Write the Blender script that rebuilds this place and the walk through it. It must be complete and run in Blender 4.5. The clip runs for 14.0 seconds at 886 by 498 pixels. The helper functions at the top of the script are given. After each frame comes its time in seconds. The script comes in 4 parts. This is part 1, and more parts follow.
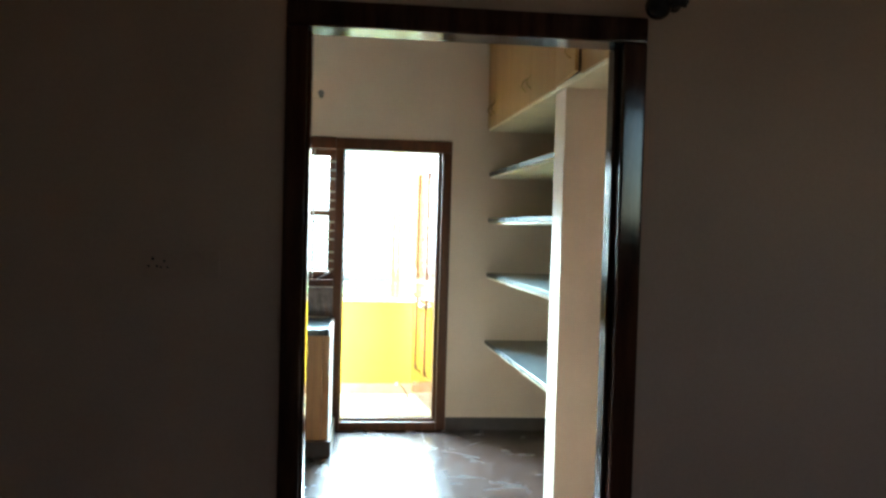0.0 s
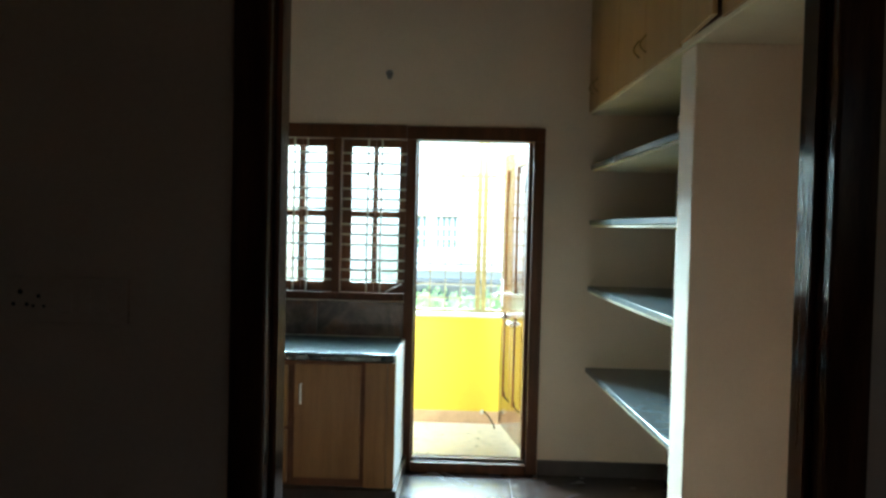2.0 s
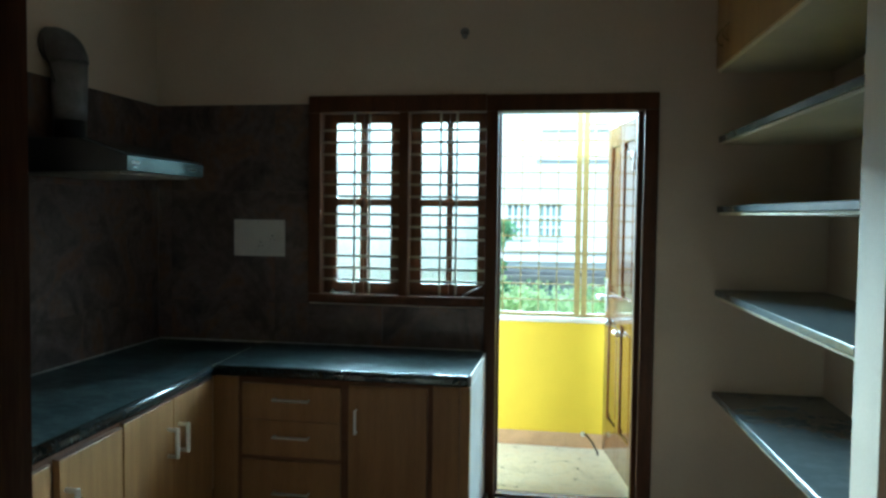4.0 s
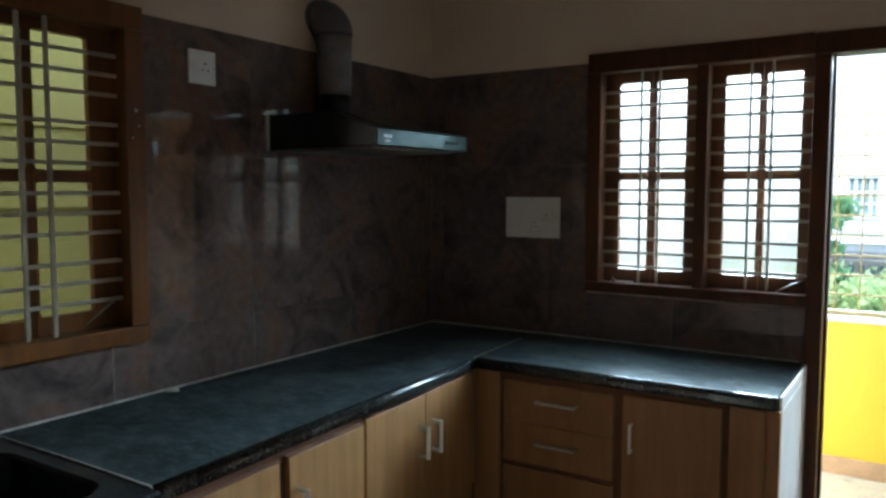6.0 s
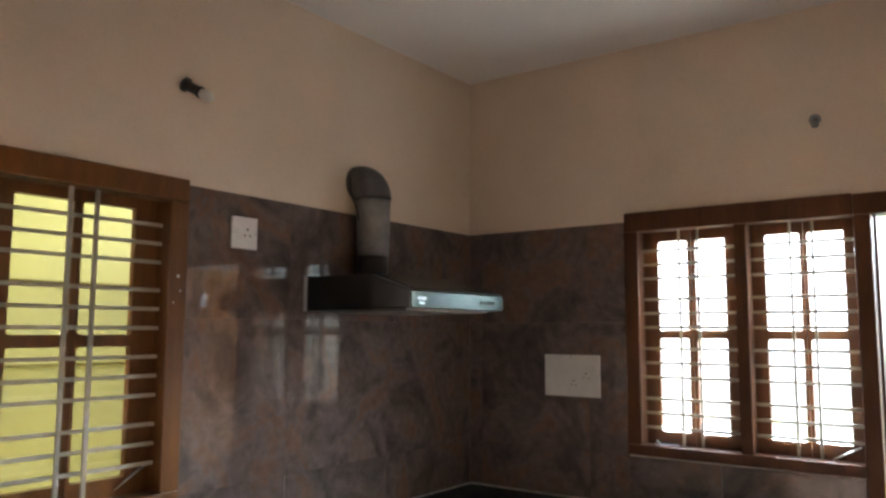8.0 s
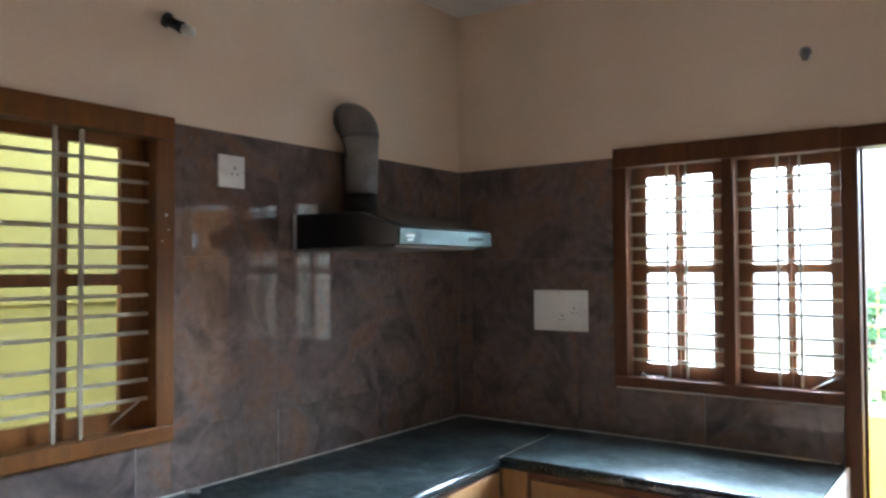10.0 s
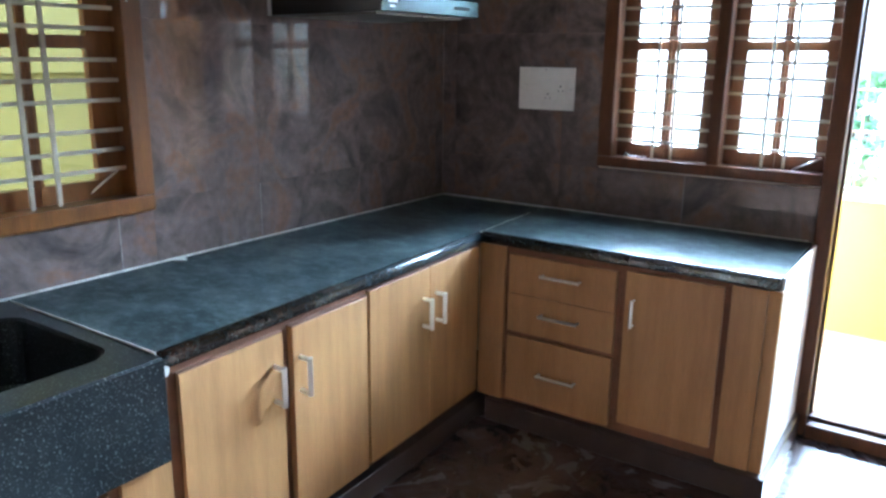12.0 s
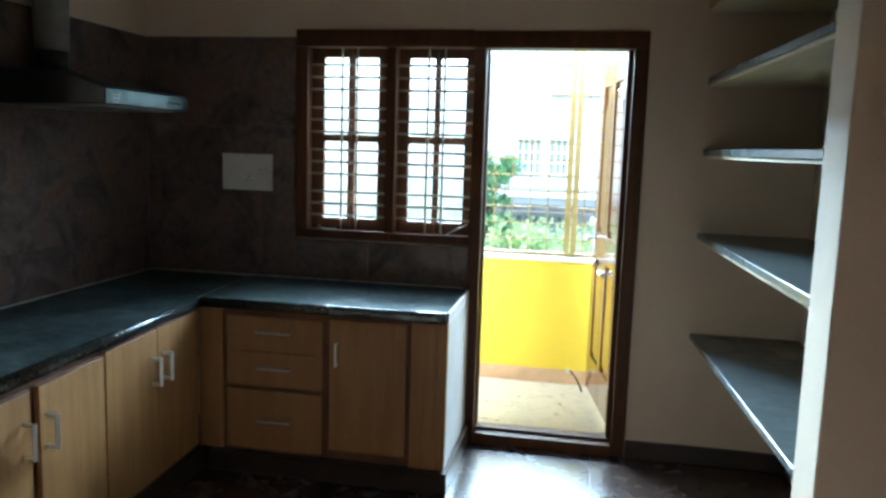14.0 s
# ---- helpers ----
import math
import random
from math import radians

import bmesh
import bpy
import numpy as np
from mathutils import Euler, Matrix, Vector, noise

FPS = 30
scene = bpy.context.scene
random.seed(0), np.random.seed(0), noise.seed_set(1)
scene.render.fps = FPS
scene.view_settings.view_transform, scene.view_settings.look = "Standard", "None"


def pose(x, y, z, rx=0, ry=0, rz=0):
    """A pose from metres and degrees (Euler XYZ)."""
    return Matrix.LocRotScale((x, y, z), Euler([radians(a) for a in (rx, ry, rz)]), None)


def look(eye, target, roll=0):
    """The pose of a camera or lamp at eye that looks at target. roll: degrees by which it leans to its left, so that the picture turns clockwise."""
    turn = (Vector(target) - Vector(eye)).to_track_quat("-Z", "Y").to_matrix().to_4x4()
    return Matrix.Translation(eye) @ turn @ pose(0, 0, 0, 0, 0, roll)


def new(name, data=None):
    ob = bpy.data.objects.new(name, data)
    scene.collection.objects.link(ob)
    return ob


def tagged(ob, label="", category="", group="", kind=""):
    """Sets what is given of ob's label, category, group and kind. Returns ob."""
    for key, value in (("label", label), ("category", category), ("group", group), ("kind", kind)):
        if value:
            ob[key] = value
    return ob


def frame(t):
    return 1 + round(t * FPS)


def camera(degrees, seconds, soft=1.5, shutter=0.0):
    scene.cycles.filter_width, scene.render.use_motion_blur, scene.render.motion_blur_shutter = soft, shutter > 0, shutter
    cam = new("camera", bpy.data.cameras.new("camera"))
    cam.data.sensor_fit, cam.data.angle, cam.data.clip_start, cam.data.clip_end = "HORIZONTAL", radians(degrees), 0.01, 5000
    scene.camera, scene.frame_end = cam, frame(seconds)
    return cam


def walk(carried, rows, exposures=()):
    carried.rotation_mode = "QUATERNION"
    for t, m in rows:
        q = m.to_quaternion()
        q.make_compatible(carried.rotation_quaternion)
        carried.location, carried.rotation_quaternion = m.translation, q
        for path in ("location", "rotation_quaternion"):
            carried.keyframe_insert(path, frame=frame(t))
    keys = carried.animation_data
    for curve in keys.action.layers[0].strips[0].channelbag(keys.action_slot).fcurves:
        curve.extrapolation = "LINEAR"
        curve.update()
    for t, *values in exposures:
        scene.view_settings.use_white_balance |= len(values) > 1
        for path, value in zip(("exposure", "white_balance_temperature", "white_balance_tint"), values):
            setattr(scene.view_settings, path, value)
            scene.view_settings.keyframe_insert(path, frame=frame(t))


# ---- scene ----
cam = camera(60.1, 14.0, soft=2.7)
PATH = [
    (0, (2.057, -5.663, 1.511), (2.256, -3.674, 1.456), 1.60),
    (0.5, (2.155, -5.424, 1.544), (2.247, -3.427, 1.464), 1.50),
    (1, (2.177, -5.193, 1.549), (2.156, -3.195, 1.464), 1.80),
    (1.5, (2.171, -4.961, 1.510), (2.112, -2.963, 1.453), 1.90),
    (2, (2.202, -4.748, 1.527), (2.141, -2.750, 1.470), 1.40),
    (2.2, (2.202, -4.669, 1.526), (2.129, -2.671, 1.470), 1.20),
    (4.3, (2.305, -3.814, 1.544), (1.828, -1.874, 1.439), 0.60),
    (4.5, (2.339, -3.752, 1.549), (1.741, -1.847, 1.438), 0.70),
    (5, (2.310, -3.608, 1.552), (1.482, -1.792, 1.421), 0.60),
    (5.5, (2.252, -3.480, 1.542), (1.298, -1.728, 1.397), 0.50),
    (6, (2.249, -3.381, 1.531), (1.169, -1.704, 1.377), 0.10),
    (6.5, (2.284, -3.334, 1.552), (1.097, -1.733, 1.385), 0.10),
    (6.7, (2.288, -3.335, 1.562), (1.074, -1.750, 1.421), 0.14),
    (7, (2.294, -3.336, 1.583), (1.081, -1.746, 1.542), 0.30),
    (7.5, (2.296, -3.342, 1.580), (1.114, -1.736, 1.728), 0.00),
    (7.7, (2.288, -3.346, 1.601), (1.107, -1.743, 1.791), 0.20),
    (8.7, (2.302, -3.345, 1.612), (1.120, -1.736, 1.840), 0.00),
    (9.8, (2.315, -3.343, 1.618), (1.140, -1.729, 1.740), -0.30),
    (10, (2.312, -3.345, 1.600), (1.140, -1.726, 1.653), -0.30),
    (10.2, (2.308, -3.341, 1.592), (1.138, -1.721, 1.561), -0.24),
    (10.5, (2.300, -3.334, 1.578), (1.134, -1.712, 1.477), -0.10),
    (11, (2.290, -3.322, 1.561), (1.145, -1.704, 1.299), 0.50),
    (11.5, (2.291, -3.319, 1.546), (1.168, -1.711, 1.153), 0.80),
    (12, (2.284, -3.320, 1.544), (1.188, -1.720, 1.054), 0.70),
    (12.2, (2.286, -3.336, 1.551), (1.220, -1.699, 1.124), 0.81),
    (12.3, (2.287, -3.350, 1.557), (1.247, -1.693, 1.152), 1.04),
    (12.5, (2.290, -3.377, 1.568), (1.360, -1.644, 1.204), 1.60),
    (12.8, (2.311, -3.464, 1.560), (1.564, -1.645, 1.196), 2.28),
    (13, (2.325, -3.523, 1.555), (1.664, -1.664, 1.233), 2.30),
    (13.5, (2.384, -3.721, 1.556), (1.866, -1.813, 1.257), 2.00),
    (14, (2.409, -3.916, 1.565), (2.049, -1.966, 1.301), 1.80),
]
walk(cam, [(t, look(eye, target, roll)) for t, eye, target, roll in PATH],
     exposures=[(0, 3.05, 5450, -8), (1.0, 2.4, 5500, -10), (2.2, 1.8, 5400, -12), (4.3, 1.03, 5050, -16), (5.0, 0.9, 5000, -15), (5.5, 0.95, 5250, -8), (6.0, 1.3, 5600, 2), (6.5, 1.97, 5450, 4), (7.2, 2.72, 5900, 9), (7.5, 2.9, 6300, 13),
                (9.8, 3.0, 5700, 10), (11, 3.07, 5200, 6), (12.0, 3.25, 5000, 7), (12.5, 3.2, 4700, 6), (13.2, 2.0, 5250, 5), (13.6, 1.55, 5250, 0), (14, 1.55, 5300, -3)])

# ---- world, sun, exposure ----
world = bpy.data.worlds.new("sky")
scene.world = world
world.use_nodes = True
wn = world.node_tree.nodes
sky = wn.new("ShaderNodeTexSky")
sky.sky_type = 'NISHITA'
sky.sun_disc = False
sky.sun_elevation = radians(49)
sky.sun_rotation = radians(176.6)
wn["Background"].inputs["Strength"].default_value = 0.15
world.node_tree.links.new(sky.outputs[0], wn["Background"].inputs["Color"])

sun = new("sun", bpy.data.lights.new("sun", 'SUN'))
sun.data.energy, sun.data.angle, sun.data.color = 2.7, radians(4), (1.0, 0.96, 0.91)
sun.matrix_world = look((0.6, -10, 12), (0, 0, 0))

# added area lamp, unseen above the garden: boosts sky light through door and windows
def daylight(name, eye, target, w, h, watts, col=(0.93, 0.97, 1.0)):
    li = bpy.data.lights.new(name, 'AREA')
    li.shape, li.size, li.size_y, li.energy, li.color = 'RECTANGLE', w, h, watts, col
    ob = new(name, li)
    ob.matrix_world = look(eye, target)
    return ob


daylight("sky_fill_lamp", (0.9, 6.2, 4.25), (1.8, -2.0, 1.1), 8.8, 1.9, 3850, (0.76, 0.90, 1.0))


# ---- materials ----
def mat(name, col, rough=0.5, metal=0.0, var=0.12, scale=6.0, fine=60.0, bump=0.02, spec=0.5, col2=None, stretch=None, coat=0.0, dirt=None):
    """Base colour broken up at two scales, with fine relief."""
    m = bpy.data.materials.new(name)
    m.use_nodes = True
    n, l = m.node_tree.nodes, m.node_tree.links
    b = n["Principled BSDF"]
    b.inputs["Roughness"].default_value = rough
    b.inputs["Metallic"].default_value = metal
    b.inputs["Specular IOR Level"].default_value = spec
    b.inputs["Coat Weight"].default_value = coat
    b.inputs["Coat Roughness"].default_value = 0.08
    tc = n.new("ShaderNodeTexCoord")
    mp = n.new("ShaderNodeMapping")
    l.new(tc.outputs["Object"], mp.inputs["Vector"])
    if stretch:
        mp.inputs["Scale"].default_value = stretch
    big, small = n.new("ShaderNodeTexNoise"), n.new("ShaderNodeTexNoise")
    big.inputs["Scale"].default_value, small.inputs["Scale"].default_value = scale, fine
    big.inputs["Detail"].default_value, small.inputs["Detail"].default_value = 5, 3
    for t in (big, small):
        l.new(mp.outputs[0], t.inputs["Vector"])
    ramp = n.new("ShaderNodeValToRGB")
    c2 = col2 or tuple(c * (1 - var * 2) for c in col)
    ramp.color_ramp.elements[0].position, ramp.color_ramp.elements[1].position = 0.35, 0.65
    ramp.color_ramp.elements[0].color = (*c2, 1)
    ramp.color_ramp.elements[1].color = (*col, 1)
    l.new(big.outputs["Fac"], ramp.inputs["Fac"])
    mix = n.new("ShaderNodeMix")
    mix.data_type, mix.blend_type = 'RGBA', 'OVERLAY'
    mix.inputs["Factor"].default_value = min(1.0, var * 2.2)
    l.new(ramp.outputs["Color"], mix.inputs["A"])
    l.new(small.outputs["Color"], mix.inputs["B"])
    bw = n.new("ShaderNodeRGBToBW")
    l.new(small.outputs["Color"], bw.inputs[0])
    l.new(bw.outputs[0], mix.inputs["B"])
    out = mix.outputs["Result"]
    if dirt:
        dcol, dscale, lo, hi, amount = dirt
        dn = n.new("ShaderNodeTexNoise")
        dn.inputs["Scale"].default_value, dn.inputs["Detail"].default_value, dn.inputs["Roughness"].default_value = dscale, 3.5, 0.5
        dn.inputs["Distortion"].default_value = 0.35
        l.new(tc.outputs["Object"], dn.inputs["Vector"])
        mr = n.new("ShaderNodeMapRange")
        mr.inputs["From Min"].default_value, mr.inputs["From Max"].default_value, mr.inputs["To Max"].default_value = lo, hi, amount
        l.new(dn.outputs["Fac"], mr.inputs["Value"])
        dm = n.new("ShaderNodeMix")
        dm.data_type = 'RGBA'
        l.new(mr.outputs[0], dm.inputs["Factor"])
        l.new(out, dm.inputs["A"])
        dm.inputs["B"].default_value = (*dcol, 1)
        out = dm.outputs["Result"]
        rr = n.new("ShaderNodeMapRange")
        rr.inputs["To Min"].default_value, rr.inputs["To Max"].default_value = rough, min(1, rough + 0.35)
        l.new(mr.outputs[0], rr.inputs["Value"])
        l.new(rr.outputs[0], b.inputs["Roughness"])
    l.new(out, b.inputs["Base Color"])
    if bump:
        bp = n.new("ShaderNodeBump")
        bp.inputs["Strength"].default_value, bp.inputs["Distance"].default_value = bump, 0.01
        l.new(small.outputs["Fac"], bp.inputs["Height"])
        l.new(bp.outputs[0], b.inputs["Normal"])
    return m


def marble(name, cols, scale, rough, scuff=None, spec=0.5):
    """Clouded glazed stone: several tones on a distorted noise, each piece shifted by its own random value."""
    m = bpy.data.materials.new(name)
    m.use_nodes = True
    n, l = m.node_tree.nodes, m.node_tree.links
    b = n["Principled BSDF"]
    b.inputs["Roughness"].default_value = rough
    b.inputs["Specular IOR Level"].default_value = spec
    tc, oi = n.new("ShaderNodeTexCoord"), n.new("ShaderNodeObjectInfo")
    add = n.new("ShaderNodeVectorMath")
    add.operation = 'MULTIPLY_ADD'
    l.new(oi.outputs["Random"], add.inputs[0])
    add.inputs[1].default_value = (7.0, 5.0, 3.0)
    l.new(tc.outputs["Object"], add.inputs[2])
    no = n.new("ShaderNodeTexNoise")
    no.inputs["Scale"].default_value, no.inputs["Detail"].default_value, no.inputs["Distortion"].default_value = scale, 9, 1.3
    no.inputs["Roughness"].default_value = 0.62
    l.new(add.outputs[0], no.inputs["Vector"])
    ramp = n.new("ShaderNodeValToRGB")
    el = ramp.color_ramp.elements
    while len(el) < len(cols):
        el.new(0.5)
    for i, (p, c) in enumerate(cols):
        el[i].position, el[i].color = p, (*c, 1)
    l.new(no.outputs["Fac"], ramp.inputs["Fac"])
    fine = n.new("ShaderNodeTexNoise")
    fine.inputs["Scale"].default_value, fine.inputs["Detail"].default_value = scale * 9, 7
    l.new(add.outputs[0], fine.inputs["Vector"])
    mix = n.new("ShaderNodeMix")
    mix.data_type, mix.blend_type = 'RGBA', 'OVERLAY'
    mix.inputs["Factor"].default_value = 0.45
    l.new(ramp.outputs["Color"], mix.inputs["A"])
    l.new(fine.outputs["Fac"], mix.inputs["B"])
    out = mix.outputs["Result"]
    rr = n.new("ShaderNodeMapRange")
    rr.inputs["To Min"].default_value, rr.inputs["To Max"].default_value = rough * 0.6, rough * 1.7
    l.new(no.outputs["Fac"], rr.inputs["Value"])
    if scuff:
        scol, sscale, lo, hi, amount = scuff
        sn = n.new("ShaderNodeTexNoise")
        sn.inputs["Scale"].default_value, sn.inputs["Detail"].default_value, sn.inputs["Distortion"].default_value = sscale, 6, 0.9
        l.new(tc.outputs["Object"], sn.inputs["Vector"])
        sm = n.new("ShaderNodeMapRange")
        sm.inputs["From Min"].default_value, sm.inputs["From Max"].default_value, sm.inputs["To Max"].default_value = lo, hi, amount
        l.new(sn.outputs["Fac"], sm.inputs["Value"])
        mx = n.new("ShaderNodeMix")
        mx.data_type = 'RGBA'
        l.new(sm.outputs[0], mx.inputs["Factor"])
        l.new(out, mx.inputs["A"])
        mx.inputs["B"].default_value = (*scol, 1)
        out = mx.outputs["Result"]
    l.new(out, b.inputs["Base Color"])
    l.new(rr.outputs[0], b.inputs["Roughness"])
    return m


def granite(name, base, speck, rough, dust, amount=0.5, dscale=3.0, speck_amount=0.7, sscale=230, spec=0.5):
    """Dark polished stone: fine specks, soft clouds of wiped dust and faint wiping streaks."""
    m = bpy.data.materials.new(name)
    m.use_nodes = True
    n, l = m.node_tree.nodes, m.node_tree.links
    b = n["Principled BSDF"]
    tc = n.new("ShaderNodeTexCoord")

    def cloud(scale, detail, vec):
        t = n.new("ShaderNodeTexNoise")
        t.inputs["Scale"].default_value, t.inputs["Detail"].default_value, t.inputs["Roughness"].default_value = scale, detail, 0.72
        l.new(vec, t.inputs["Vector"])
        return t.outputs["Fac"]

    def ranged(src, lo, hi, to):
        r = n.new("ShaderNodeMapRange")
        r.interpolation_type = 'SMOOTHSTEP'
        r.inputs["From Min"].default_value, r.inputs["From Max"].default_value, r.inputs["To Max"].default_value = lo, hi, to
        l.new(src, r.inputs["Value"])
        return r.outputs[0]

    def mixed(fac, a, col):
        x = n.new("ShaderNodeMixRGB")
        l.new(fac, x.inputs[0])
        if isinstance(a, tuple):
            x.inputs[1].default_value = (*a, 1)
        else:
            l.new(a, x.inputs[1])
        x.inputs[2].default_value = (*col, 1)
        return x.outputs[0]

    mp = n.new("ShaderNodeMapping")
    mp.inputs["Scale"].default_value = (1.0, 1.7, 1.0)
    mp.inputs["Rotation"].default_value = (0, 0, 0.9)
    l.new(tc.outputs["Object"], mp.inputs["Vector"])
    specks = ranged(cloud(sscale, 2, tc.outputs["Object"]), 0.60, 0.68, speck_amount)
    c = mixed(ranged(cloud(dscale, 6, tc.outputs["Object"]), 0.34, 0.76, amount), base, dust)
    smear = ranged(cloud(dscale * 2.2, 4, mp.outputs[0]), 0.46, 0.72, amount * 0.8)
    c = mixed(smear, c, tuple(v * 1.25 for v in dust))
    c = mixed(ranged(cloud(dscale * 9, 5, tc.outputs["Object"]), 0.52, 0.78, amount * 0.5), c, tuple(v * 1.2 for v in dust))
    c = mixed(specks, c, speck)
    l.new(c, b.inputs["Base Color"])
    rr = n.new("ShaderNodeMapRange")
    rr.inputs["To Min"].default_value, rr.inputs["To Max"].default_value = rough, rough * 1.15
    l.new(smear, rr.inputs["Value"])
    l.new(rr.outputs[0], b.inputs["Roughness"])
    b.inputs["Specular IOR Level"].default_value = spec
    b.inputs["IOR"].default_value = 1.5
    return m


def glass(name, rough=0.02):
    m = bpy.data.materials.new(name)
    m.use_nodes = True
    b = m.node_tree.nodes["Principled BSDF"]
    b.inputs["Base Color"].default_value = (0.95, 0.98, 0.97, 1)
    b.inputs["Roughness"].default_value = rough
    b.inputs["IOR"].default_value = 1.45
    b.inputs["Transmission Weight"].default_value = 1.0
    return m


M_WALL = mat("cream_wall_paint", (0.70, 0.565, 0.43), 0.65, var=0.05, scale=1.6, fine=90, bump=0.05)
M_CEIL = mat("white_ceiling_paint", (0.78, 0.74, 0.68), 0.8, var=0.04, scale=1.3, fine=80, bump=0.04)
M_LIVING = mat("beige_wall_paint", (0.60, 0.385, 0.27), 0.7, var=0.05, scale=1.6, fine=90, bump=0.05)
M_TILE = marble("brown_marble_tile", [(0.25, (0.04, 0.033, 0.032)), (0.42, (0.095, 0.074, 0.067)), (0.52, (0.145, 0.112, 0.098)), (0.60, (0.165, 0.10, 0.07)), (0.68, (0.12, 0.09, 0.08)), (0.80, (0.25, 0.215, 0.20))], 3.0, 0.03, spec=0.3)
M_GROUTP = mat("pale_tile_grout", (0.24, 0.21, 0.19), 0.85, var=0.25, scale=20, fine=90, bump=0.1)
M_BEAD = mat("white_cement_bead", (0.62, 0.58, 0.52), 0.85, var=0.2, scale=18, fine=120, bump=0.3)
M_FLOOR = marble("dark_red_granite_floor", [(0.25, (0.030, 0.018, 0.014)), (0.43, (0.046, 0.027, 0.022)), (0.54, (0.060, 0.037, 0.030)), (0.62, (0.052, 0.039, 0.035)), (0.76, (0.085, 0.070, 0.064))], 3.4, 0.22, ((0.22, 0.24, 0.24), 11.0, 0.52, 0.85, 0.22))
M_SKIRT = mat("dark_granite_skirting", (0.046, 0.029, 0.023), 0.28, var=0.2, scale=8, fine=140)
M_COUNTER = granite("black_granite_counter", (0.010, 0.014, 0.015), (0.10, 0.13, 0.13), 0.40, (0.078, 0.096, 0.093), 0.85, 7.0, 0.3, 150, 0.035)
M_NOSE = granite("polished_black_granite_edge", (0.014, 0.019, 0.020), (0.22, 0.26, 0.26), 0.18, (0.05, 0.062, 0.064), 0.4, 5.0, 0.5, 130, 1.0)
M_SINK = granite("black_granite_sink", (0.005, 0.007, 0.008), (0.36, 0.40, 0.40), 0.34, (0.030, 0.038, 0.040), 0.35, 4.0, 0.45, 165, 0.3)
M_SHELF = granite("grey_stone_shelf", (0.085, 0.10, 0.105), (0.14, 0.155, 0.16), 0.26, (0.17, 0.195, 0.205), 0.25, 2.8, 0.3)
M_OAK = mat("oak_laminate", (0.345, 0.186, 0.069), 0.40, var=0.13, scale=2.2, fine=26, bump=0.015, col2=(0.27, 0.138, 0.050), stretch=(11, 11, 0.8))
M_OAKX = mat("oak_laminate_drawer", (0.335, 0.182, 0.068), 0.40, var=0.13, scale=2.2, fine=26, bump=0.015, col2=(0.27, 0.138, 0.050), stretch=(9, 9, 0.9))
M_LOFT = mat("maple_laminate_loft_door", (0.43, 0.245, 0.085), 0.45, var=0.06, scale=1.6, fine=30, bump=0.01, col2=(0.38, 0.21, 0.07), stretch=(6, 6, 0.7))
M_EDGE = mat("brown_cabinet_edging", (0.17, 0.072, 0.03), 0.6, var=0.15, scale=6, fine=60)
M_TEAK = mat("varnished_brown_wood", (0.155, 0.060, 0.013), 0.32, var=0.2, scale=2.5, fine=30, bump=0.02, col2=(0.105, 0.041, 0.011), stretch=(10, 10, 1.0), spec=0.3)
# brown window varnish again, with the backlit north side's shade in its colour
M_FRAME_SHADED = mat("shade_darkened_frame_varnish", (0.10, 0.036, 0.013), 0.42, var=0.2, scale=2.5, fine=30, bump=0.02, col2=(0.065, 0.025, 0.010), stretch=(10, 10, 1.0), spec=0.25)
M_DARKWOOD = mat("dark_varnished_door_frame", (0.085, 0.030, 0.016), 0.11, var=0.3, scale=2.5, fine=30, bump=0.006, spec=0.22, stretch=(10, 10, 1.0))
M_DOOR = mat("polished_teak_door", (0.20, 0.08, 0.025), 0.16, var=0.2, scale=2.4, fine=26, bump=0.02, col2=(0.12, 0.047, 0.016), stretch=(10, 10, 0.9), coat=0.7)
M_BAR = mat("painted_grille_steel", (0.42, 0.38, 0.30), 0.4, var=0.12, scale=20, fine=120)
M_STEEL = mat("brushed_steel", (0.82, 0.83, 0.83), 0.34, 0.85, var=0.06, scale=8, fine=160)
M_HOODF = mat("satin_steel_panel", (0.07, 0.092, 0.092), 0.22, 0.85, var=0.10, scale=6, fine=140, spec=0.3)
M_BLACK = mat("black_enamel", (0.008, 0.008, 0.009), 0.3, var=0.1, scale=8, fine=90)
M_DUCT = mat("grey_plastic_duct", (0.23, 0.22, 0.21), 0.5, var=0.15, scale=14, fine=80, dirt=((0.09, 0.08, 0.07), 9, 0.5, 0.8, 0.5))
M_DUCTD = mat("dark_duct_elbow", (0.12, 0.11, 0.105), 0.45, var=0.15, scale=14, fine=80)
M_FILTER = mat("greasy_steel_filter", (0.35, 0.33, 0.28), 0.45, 0.8, var=0.15, scale=20, fine=160)
M_PLATE = mat("white_switch_plastic", (0.74, 0.72, 0.68), 0.35, var=0.05, scale=9, fine=90, dirt=((0.52, 0.49, 0.43), 14, 0.5, 0.75, 0.4))
M_HOLE = mat("dark_socket_hole", (0.02, 0.02, 0.02), 0.6)
M_WHITE = mat("white_plaster_panel", (0.80, 0.79, 0.76), 0.6, var=0.05, scale=5, fine=90, bump=0.05)
# toned dark so the lamp-lit end walls mirror less brightly in the tiles
M_ENDWALL = mat("darkened_grey_plaster", (0.11, 0.115, 0.105), 0.8, var=0.12, scale=3, fine=60, bump=0.06)
M_SOFFIT = mat("cream_soffit_paint", (0.72, 0.64, 0.45), 0.65, var=0.06, scale=3, fine=90, bump=0.04)
M_YELLOW = mat("bright_yellow_paint", (0.84, 0.61, 0.045), 0.6, var=0.05, scale=2, fine=90, bump=0.05)
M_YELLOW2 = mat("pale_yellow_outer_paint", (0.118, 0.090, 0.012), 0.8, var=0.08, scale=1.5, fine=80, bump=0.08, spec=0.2)
